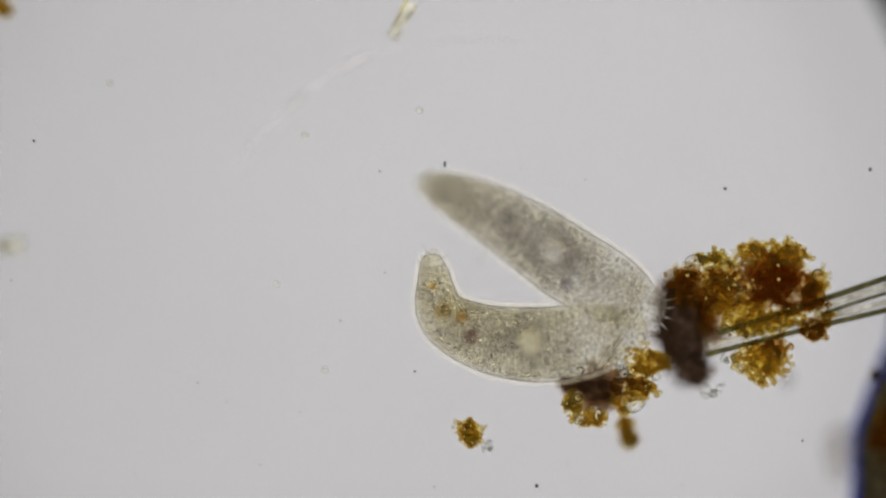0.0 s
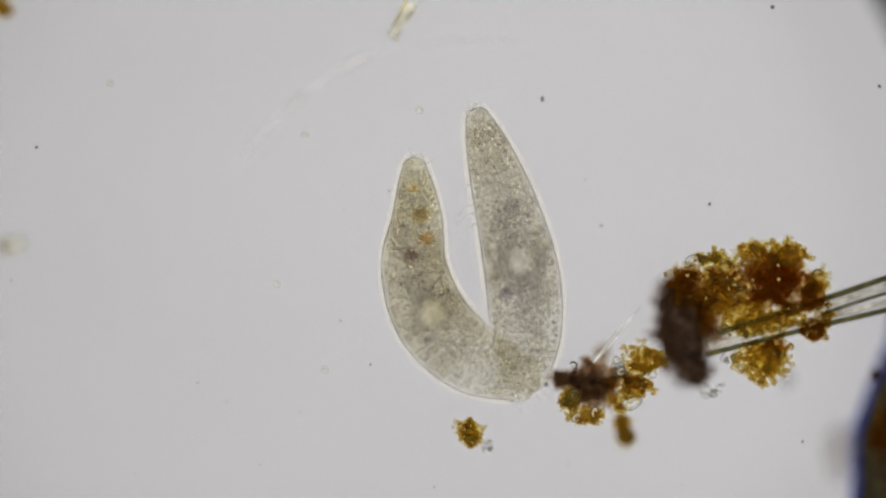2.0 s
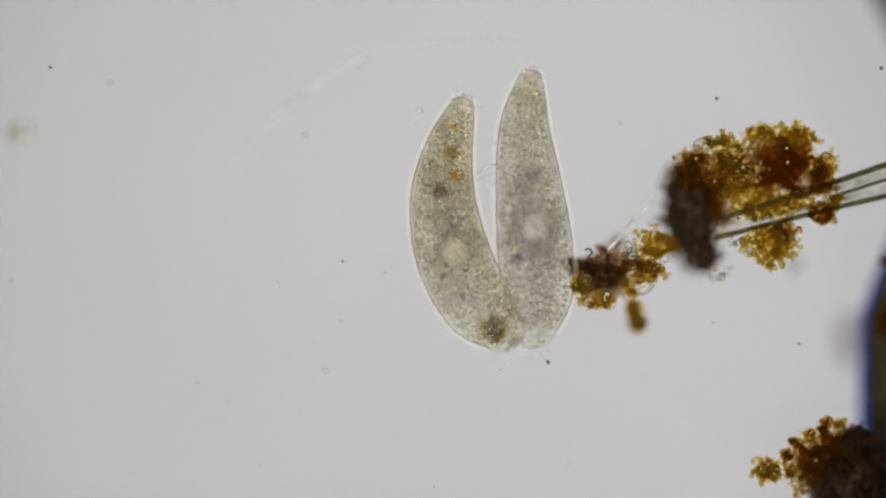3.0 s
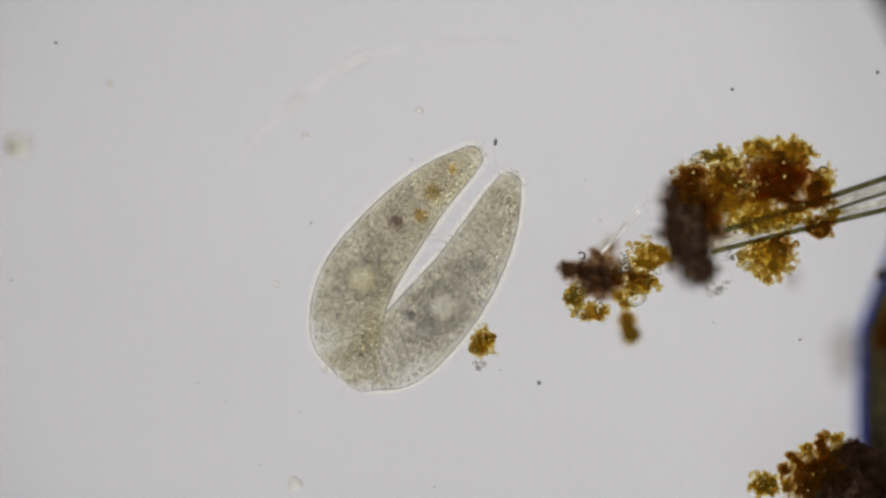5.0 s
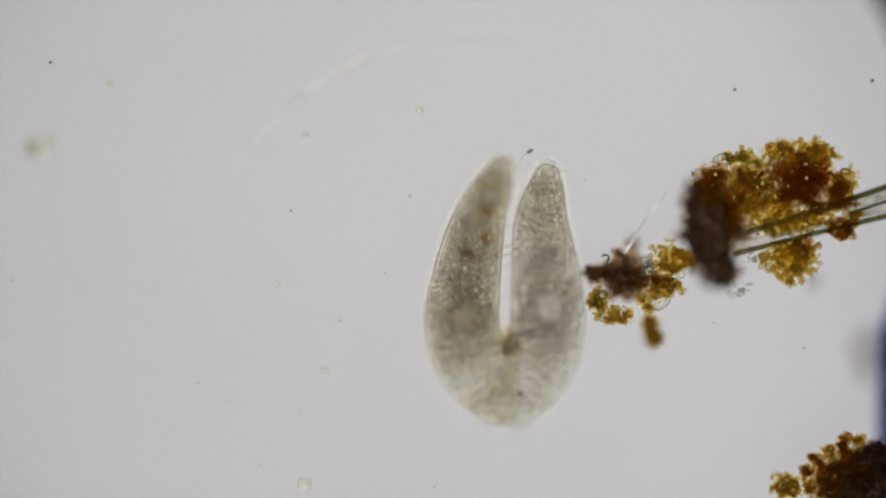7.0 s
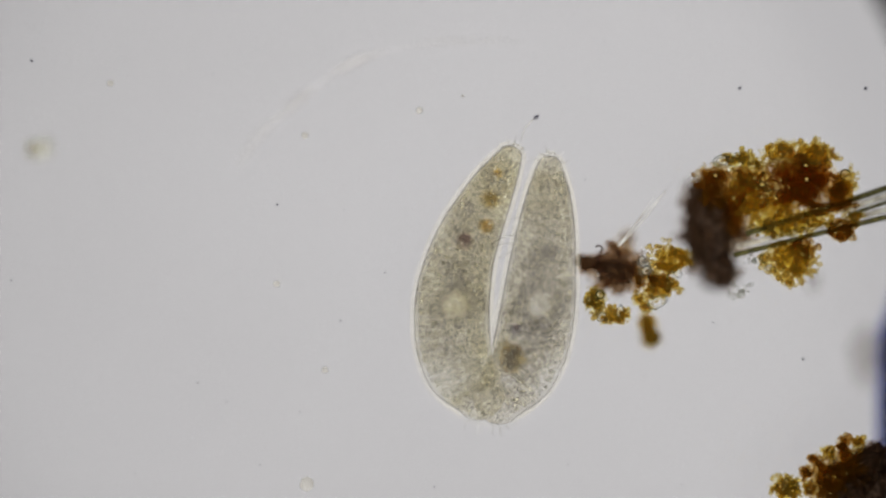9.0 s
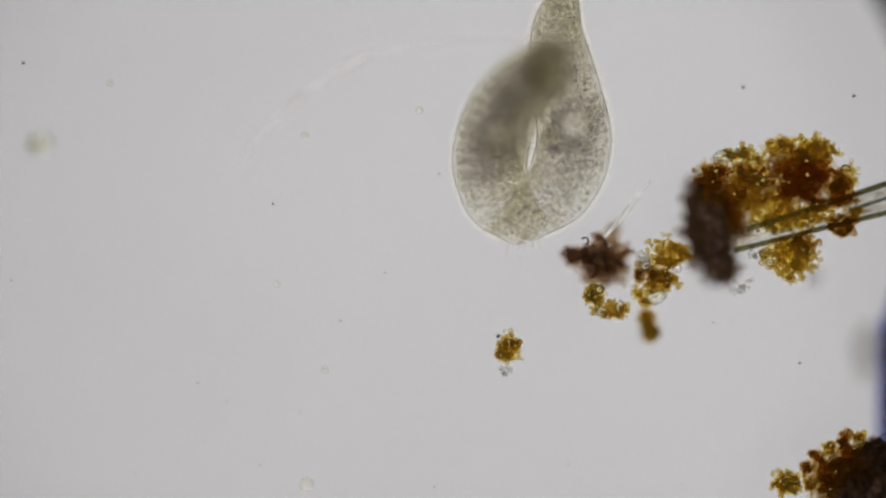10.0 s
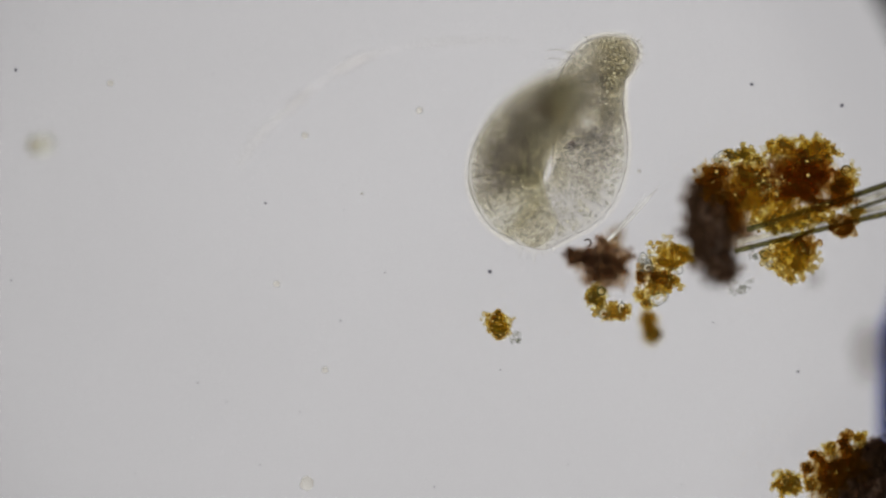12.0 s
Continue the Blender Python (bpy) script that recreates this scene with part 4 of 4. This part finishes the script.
# ---- motion ----
SHIFT = ((0, 0, 0), (2.4, 0, 0), (2.5, 1, -1), (2.6, 1, -6), (2.7, 2, -22), (2.8, 5, -77), (2.9, 11, -152), (3.0, 15, -206), (3.1, 14, -212), (3.2, 13, -211),
         (4.8, 10, -182), (5.2, 11, -181), (5.35, 24, -181), (5.5, 40, -180), (6, 51, -180), (6.5, 49, -178), (7, 49, -178), (9, 49, -176), (9.5, 51, -181), (10, 50, -184), (12, 51, -183))


def smooth(keys, t):
    """The value at t on a smooth line through keys (t, values); no overshoot at standstill."""
    ts = [k[0] for k in keys]
    vs = [np.array(k[1:], float) for k in keys]
    if t <= ts[0]:
        return vs[0]
    if t >= ts[-1]:
        return vs[-1]
    i = max(j for j in range(len(ts) - 1) if ts[j] <= t)
    h = ts[i + 1] - ts[i]
    d = [(vs[j + 1] - vs[j]) / (ts[j + 1] - ts[j]) for j in range(len(ts) - 1)]

    def slope(j):
        if j == 0 or j == len(ts) - 1:
            return d[min(j, len(d) - 1)] * (0 if j else 1)
        a, b = d[j - 1], d[j]
        w1, w2 = ts[j] - ts[j - 1], ts[j + 1] - ts[j]
        m = (a * w2 + b * w1) / (w1 + w2)
        lim = 3 * np.minimum(abs(a), abs(b))
        return np.where(a * b <= 0, 0, np.clip(m, -lim, lim))

    x = (t - ts[i]) / h
    m0, m1 = slope(i), slope(i + 1)
    return (2 * x**3 - 3 * x**2 + 1) * vs[i] + (x**3 - 2 * x**2 + x) * h * m0 + (3 * x**2 - 2 * x**3) * vs[i + 1] + (x**3 - x**2) * h * m1


KNOTS = (0.06, 0.25, 0.45, 0.65, 0.82, 0.95)     # where along a body its course is given, from its front
BEATS = {}


def beat(t, a, b, za=0.0, zb=0.0, deep=0.0):
    """The courses of both bodies at t, as divisions (u, v); za, zb: how far their fronts leave the plane of focus; deep: how far all does."""
    BEATS[t] = (np.array(a, float), np.array(b, float), za, zb, deep)


def like(t, ref, du, dv, turn=0.0, za=None, zb=None, deep=None):
    """The courses at t: those of another time, shifted, and turned clockwise by degrees."""
    a, b, z1, z2, z3 = BEATS[ref]
    c = (a.mean(0) + b.mean(0)) / 2
    w = radians(turn)
    m = np.array([[math.cos(w), math.sin(w)], [-math.sin(w), math.cos(w)]])
    BEATS[t] = ((a - c) @ m + c + (du, dv), (b - c) @ m + c + (du, dv), z1 if za is None else za, z2 if zb is None else zb, z3 if deep is None else deep)


def tip_of(points):
    way = along(points, 0.04) - along(points, 0.14)
    return along(points, 0.04) + way / np.hypot(*way) * 18


def end_of(points):
    way = along(points, 0.98) - along(points, 0.9)
    return along(points, 0.98) + way / np.hypot(*way) * 38


def drawn(t, ref, tip_a, tip_b, hind, za=None, zb=None, deep=None):
    """The courses at t: those of another time, drawn to where both fronts and the joined hind end are."""
    a, b, z1, z2, z3 = BEATS[ref]
    back = np.array(hind, float) - (end_of(a) + end_of(b)) / 2
    made = []
    for points, tip in ((a, tip_a), (b, tip_b)):
        fore = np.array(tip, float) - tip_of(points) if tip else back
        made.append(np.array([p + fore * (1 - k) + back * k for p, k in zip(points, KNOTS)]))
    BEATS[t] = (*made, z1 if za is None else za, z2 if zb is None else zb, z3 if deep is None else deep)


def courses():
    beat(0.0, [(766, 476), (783, 556), (855, 597), (945, 610), (1025, 603), (1090, 588)], [(768, 330), (845, 365), (930, 415), (1010, 470), (1080, 510), (1120, 535)], 0, -0.35)
    beat(0.5, [(747, 480), (769, 568), (850, 607), (945, 615), (1030, 605), (1095, 590)], [(755, 332), (835, 367), (925, 425), (1010, 475), (1080, 510), (1118, 540)], 0, -0.25)
    beat(1.0, [(704, 428), (740, 512), (802, 571), (890, 600), (980, 602), (1055, 580)], [(768, 282), (840, 330), (920, 395), (990, 460), (1045, 515), (1080, 550)], 0, -0.12)
    beat(1.5, [(722, 415), (737, 500), (788, 580), (870, 630), (950, 640), (1020, 630)], [(788, 292), (850, 357), (921, 436), (981, 511), (1029, 573), (1047, 610)], 0, -0.05)
    beat(2.0, [(734, 305), (738, 385), (733, 475), (765, 565), (830, 630), (900, 660)], [(848, 217), (872, 290), (902, 389), (924, 488), (931, 580), (929, 642)])
    drawn(2.2, 2.0, (763, 273), (857, 205), (893, 704))
    beat(2.5, [(788, 358), (774, 435), (765, 520), (782, 620), (815, 700), (845, 755)], [(898, 334), (909, 415), (923, 505), (932, 605), (932, 698), (925, 750)])
    drawn(2.4, 2.5, (786, 285), (897, 252), (888, 758))
    drawn(2.7, 2.5, (817, 384), (920, 358), (885, 862))
    beat(3.0, [(815, 198), (792, 275), (784, 360), (803, 455), (843, 535), (882, 572)], [(937, 150), (928, 230), (936, 330), (946, 430), (950, 515), (942, 565)])
    drawn(2.8, 3.0, (826, 351), (920, 318), (890, 815))
    drawn(2.9, 3.0, (831, 282), (923, 228), (912, 740))
    like(3.1, 3.0, 0, -92)
    beat(3.2, [(818, 12), (795, 90), (778, 175), (788, 270), (825, 352), (868, 390)], [(955, -30), (945, 45), (946, 145), (950, 245), (945, 330), (925, 380)])
    beat(5.0, [(828, 284), (758, 340), (690, 415), (632, 500), (612, 580), (628, 627)], [(898, 332), (868, 405), (820, 492), (760, 567), (705, 622), (655, 643)])
    drawn(4.9, 5.0, (857, 216), (949, 270), (630, 650))
    drawn(4.8, 5.0, (899, 157), (957, 225), (688, 602))
    like(4.0, 5.0, 150, -300, -10)
    drawn(5.1, 5.0, (870, 252), (930, 315), (566, 632), za=-0.1)
    beat(5.2, [(960, 217), (886, 248), (799, 291), (720, 352), (664, 412), (638, 455)], [(990, 298), (942, 347), (875, 408), (805, 449), (734, 476), (668, 482)], -0.25)
    beat(5.5, [(1060, 138), (1026, 148), (944, 202), (878, 292), (856, 357), (867, 395)], [(1124, 174), (1069, 204), (1042, 272), (1032, 347), (986, 398), (916, 403)], -0.65)
    drawn(5.3, 5.2, (1035, 182), (1110, 256), (690, 450), za=-0.4)
    drawn(5.4, 5.5, (1075, 158), (1144, 210), (800, 452), za=-0.55)
    beat(6.0, [(957, 112), (917, 180), (880, 272), (876, 350), (903, 412), (935, 446)], [(1060, 148), (1014, 184), (1024, 264), (1032, 348), (1006, 415), (955, 448)], -0.75, 0.14, -0.12)
    drawn(5.7, 6.0, (1010, 75), (1110, 150), (935, 486))
    drawn(6.25, 6.0, (962, 85), (1072, 118), (955, 512), -0.65)
    beat(6.5, [(914, 152), (890, 226), (862, 320), (852, 420), (868, 510), (898, 570)], [(1040, 178), (1008, 228), (998, 310), (1010, 400), (990, 485), (958, 550)], -0.25, 0.14, -0.12)
    beat(7.0, [(885, 304), (848, 392), (826, 490), (818, 580), (842, 655), (874, 700)], [(968, 316), (958, 396), (966, 490), (968, 585), (949, 656), (916, 704)], -0.35, 0.24, -0.2)
    drawn(6.7, 7.0, (918, 218), (1012, 232), (893, 698), -0.28)
    drawn(6.8, 7.0, (918, 246), (1008, 255), (885, 724), -0.32)
    drawn(7.2, 7.0, (918, 202), (1022, 207), (868, 668), -0.15, 0.12, -0.1)
    beat(9.0, [(899, 284), (860, 355), (818, 450), (800, 548), (809, 640), (843, 690)], [(972, 302), (969, 375), (960, 470), (948, 570), (926, 648), (889, 697)])
    drawn(8.8, 9.0, (944, 190), (1004, 197), (866, 660))
    drawn(8.9, 9.0, (933, 218), (992, 228), (846, 697))
    drawn(9.2, 9.0, (901, 309), (962, 341), (816, 792))
    drawn(9.3, 9.0, (899, 308), (964, 348), (812, 793), -0.05)
    beat(9.5, [(935, 208), (890, 272), (835, 370), (800, 460), (788, 528), (800, 568)], [(997, 266), (1000, 335), (990, 420), (950, 500), (900, 550), (845, 575)], -0.33)
    drawn(9.4, 9.5, (924, 283), (970, 330), (790, 752), -0.15)
    drawn(9.6, 9.5, (996, 114), (1026, 160), (842, 536), -0.45)
    beat(10.0, [(1002, 100), (972, 117), (902, 180), (868, 272), (880, 345), (910, 380)], [(998, -6), (986, 62), (1004, 165), (1015, 255), (990, 330), (945, 372)], -0.75)
    beat(10.5, [(956, 106), (940, 132), (886, 222), (853, 318), (864, 402), (894, 457)], [(964, 47), (974, 101), (987, 205), (1004, 308), (988, 398), (948, 458)], -0.65)
    drawn(9.7, 9.5, (1012, 52), (1070, 54), (930, 482), -0.55)
    drawn(9.8, 10.5, (992, 66), (1050, 0), (952, 446))
    drawn(10.2, 10.0, None, None, (952, 428))
    drawn(10.4, 10.5, None, (944, 0), (948, 470))
    beat(11.0, [(894, 321), (878, 388), (850, 480), (842, 580), (850, 668), (880, 725)], [(988, 330), (988, 405), (985, 500), (980, 600), (965, 678), (925, 730)])
    drawn(10.6, 10.5, (962, 108), (985, 82), (918, 578), -0.45)
    drawn(10.7, 11.0, (917, 173), (990, 176), (896, 655), -0.2)
    drawn(10.8, 11.0, (915, 206), (996, 221), (894, 696), -0.08)
    drawn(10.9, 11.0, (918, 238), (1000, 255), (898, 735))
    drawn(11.1, 11.0, (911, 287), (1006, 312), (884, 787))
    drawn(11.2, 11.0, (913, 287), (1040, 338), (848, 776))
    drawn(11.3, 11.0, (928, 228), (1076, 309), (826, 706), -0.1)
    beat(11.5, [(1030, 148), (1006, 170), (928, 255), (872, 348), (858, 427), (876, 472)], [(1174, 229), (1118, 268), (1057, 337), (1008, 411), (957, 464), (904, 475)], -0.7)
    drawn(11.4, 11.5, (978, 170), (1140, 288), (838, 622), -0.35)
    beat(12.0, [(1024, 168), (994, 178), (932, 227), (896, 299), (908, 354), (935, 386)], [(1106, 93), (1058, 123), (1040, 192), (1044, 270), (1026, 338), (972, 384)], -0.75)
    drawn(11.6, 11.5, (1086, 112), (1220, 134), (914, 460), -0.72)
    drawn(11.7, 12.0, (1100, 122), (1205, 116), (932, 452))
    drawn(11.8, 12.0, None, (1187, 95), (947, 450))
    # one more beat of the same kind lies between 7 and 9 s
    like(7.5, 11.5, -12, -12)
    like(8.0, 12.0, -38, -12)
    like(8.45, 10.5, -6, -10)


def along(points, s):
    """The place on a body's course at station s, drawn on beyond the first and last knot."""
    if s < KNOTS[0]:
        return points[0] + (points[0] - points[1]) * (KNOTS[0] - s) / (KNOTS[1] - KNOTS[0])
    if s > KNOTS[-1]:
        return points[-1] + (points[-1] - points[-2]) * (s - KNOTS[-1]) / (KNOTS[-1] - KNOTS[-2])
    i = max(j for j in range(5) if KNOTS[j] <= s)
    p = [points[max(0, i - 1)], points[i], points[i + 1], points[min(5, i + 2)]]
    x = (s - KNOTS[i]) / (KNOTS[i + 1] - KNOTS[i])
    m0, m1 = (p[2] - p[0]) / 2 * (1 if i else 2), (p[3] - p[1]) / 2 * (1 if i < 4 else 2)
    return (2 * x**3 - 3 * x**2 + 1) * p[1] + (x**3 - 2 * x**2 + x) * m0 + (3 * x**2 - 2 * x**3) * p[2] + (x**3 - x**2) * m1


def swim():
    courses()
    keys = [(t, *a.ravel(), *b.ravel(), za, zb, deep) for t, (a, b, za, zb, deep) in sorted(BEATS.items())]
    rows = {id(o): [] for segs in LOBES.values() for o in segs}
    base = []
    for step in range(121):
        t = step / 10
        w = smooth(keys, t)
        a, b = w[:12].reshape(6, 2), w[12:24].reshape(6, 2)
        za, zb, deep = -1.7 * w[24], w[25], w[26]       # the one body's front rises towards the objective, the other's sinks
        hind, fore = (a[4] + b[4]) / 2, (a[0] + b[0]) / 2
        head = math.degrees(math.atan2(-(hind - fore)[1], (hind - fore)[0]))
        home = Matrix.Translation(at(*hind, deep)) @ pose(0, 0, 0, 0, 0, head)
        base.append((t, home))
        back = home.inverted()
        for segs, pts, dip, lean in ((SEG_A, a, za, 1), (SEG_B, b, zb, -1)):
            length = np.hypot(*np.diff(pts, axis=0).T).sum() / 0.89
            bunch = 0.0 if segs is SEG_A else max(0.0, min(0.42, 2.6 * (1 - length / 470)))
            for o, s in zip(segs, STATIONS):
                def place(q):
                    # a body that dips or draws itself in bunches up towards its front
                    k = max(0.0, (q - 0.06) / 0.89)
                    k = 0.06 + 0.89 * k ** (1 + 0.2 * abs(dip) + bunch) if q > 0.06 else q
                    return at(*along(pts, k), deep + dip * max(0.0, 1 - q / 0.8) ** 1.3)
                p, d = place(s), place(s + 0.03) - place(s - 0.03)
                yaw = math.degrees(math.atan2(d.y, d.x))
                tilt = -math.degrees(math.atan2(d.z, max(0.02, math.hypot(d.x, d.y))))
                roll = lean * 6 * dip * max(0.0, 1 - s / 0.85)
                rows[id(o)].append((t, back @ Matrix.Translation(p) @ pose(0, 0, 0, roll, max(-55, min(55, tilt)), yaw)))
    walk(pair, base)
    for segs in LOBES.values():
        for o in segs:
            walk(o, rows[id(o)])


def motions():
    swim()
    for o in MOVED:
        home = o.location.copy()
        walk(o, [(t, Matrix.Translation(home + Vector((du * UNIT, -dv * UNIT, 0)))) for t, du, dv in SHIFT])
    # the tufted clump gives way where the pair brushes it
    home = tuft_clump.location.copy()
    sway = ((0, 0, 0, 0), (0.5, 0, 0, 0), (1.0, -1, 0, 0), (1.5, 1, 1, 0), (2.0, -6, -4, 0), (2.5, -4, -4, 0), (3.0, 0, -2, 0), (3.2, -4, -4, 0),
            (4.8, -7, -6, 0), (5.5, -8, -5, 0), (6, -7, -2, 0), (6.5, -3, -1, 0), (7, -5, -3, 0), (9, -10, -6, 0), (9.5, -7, -3, 0), (10, -12, -7, 0), (10.5, -11, -4, 0), (11, -7, -1, 0), (11.5, -9, -4, 0), (12, -10, -5, 0))
    # its loose head: how far off its first place, and how far it turns
    swing = ((0, 0, 0, 0), (0.5, 0, 0, 0), (1.0, -1, 0, 0), (1.5, 0, 0, 0), (2.0, -9, -2, -4), (2.5, -4, -3, -10), (3.0, -5, 3, -6), (3.2, -4, -6, -6), (4.8, -4, -12, -5), (5.2, -5, -14, -5), (5.5, -12, -23, -6), (6, -1, -18, 0), (6.5, -6, -6, 22), (7, 1, -19, 2),
             (9, -9, -30, -4), (9.5, 1, -21, -4), (9.8, -18, -34, -4), (10, -32, -36, -3), (10.5, -27, -32, -3), (11, 1, -18, -2), (11.5, -2, -23, -3), (12, -33, -33, -7))
    place = tuft_head.location.copy()
    walk(tuft_head, [(t, Matrix.Translation(place + Vector((u * UNIT, -v * UNIT, 0))) @ pose(0, 0, 0, 0, 0, w)) for t, u, v, w in swing])
    walk(tuft_clump, [(t, Matrix.Translation(home + Vector(((smooth(SHIFT, t)[0] + u) * UNIT, -(smooth(SHIFT, t)[1] + v) * UNIT, 0))) @ pose(0, 0, 0, 0, 0, w)) for t, u, v, w in
         [(k / 10, *smooth(sway, k / 10)) for k in range(0, 121, 1)]])
    rolled = ((0, 830, 765, 0), (2.2, 830, 765, 0), (2.5, 824, 784, 10), (2.7, 822, 790, 14), (2.8, 824, 720, 14), (2.9, 850, 650, 10), (3.0, 872, 582, 5), (3.1, 868, 566, 0), (3.2, 862, 572, -5),
              (4.8, 853, 604, -60), (5.2, 856, 606, -62), (5.5, 885, 607, -65), (6, 895, 608, -65), (6.5, 890, 614, -60), (7, 902, 608, -40), (8.8, 902, 628, -30), (9, 904, 632, -30), (9.5, 903, 622, -40), (10, 899, 615, -60), (10.5, 898, 615, -60),
              (11, 904, 611, -40), (11.3, 890, 590, -20), (11.5, 881, 570, 0), (12, 880, 574, 0))
    under = ((0, 0), (2.2, 0), (2.45, -0.24), (3.0, -0.24), (3.1, -0.1), (3.2, 0), (6.25, 0), (6.5, -0.24), (7.0, -0.4), (7.2, -0.3), (8.8, -0.24), (9.3, -0.26), (9.6, 0), (10.5, 0), (10.7, -0.24), (11.3, -0.24), (11.5, 0), (12, 0))
    walk(floc, [(t, Matrix.Translation(at(u, v, float(smooth(under, t)[0]))) @ pose(0, 0, 0, 0, 0, w)) for t, u, v, w in rolled])
    walk(TRAILER, [(t, Matrix.Translation(at(u, v, z)) @ pose(0, 0, 0, 0, 0, w)) for t, u, v, z, w in (
        (0, 1060, -320, 0, 0), (3.2, 1040, -330, 0, 0), (4.8, 935, 146, 0, 40), (5.0, 877, 252, 0, 45), (5.2, 1015, 190, -0.3, 10), (5.5, 1085, 150, -0.8, 0), (6.0, 985, 75, -0.85, 0), (6.5, 945, 140, -0.6, 0), (7.0, 938, 268, 0, 0),
        (7.2, 968, 198, 0, 0), (8.8, 960, 190, 0, 0), (9.0, 949, 208, 0, 0), (9.2, 925, 262, 0, 0), (9.4, 937, 245, -0.2, 0), (9.6, 990, 110, -0.7, 0), (10.0, 1000, 90, -0.85, 0), (10.5, 960, 90, -0.8, 0), (10.8, 945, 200, 0, 0), (11.0, 945, 286, 0, -20), (11.2, 946, 268, 0, -10), (11.5, 1050, 120, -0.8, 0), (12, 1020, 165, -0.85, 0))])
    for o, path in DRIFT:
        walk(o, [(t, Matrix.Translation(at(u, v, 0.0))) for t, u, v in path])


motions()
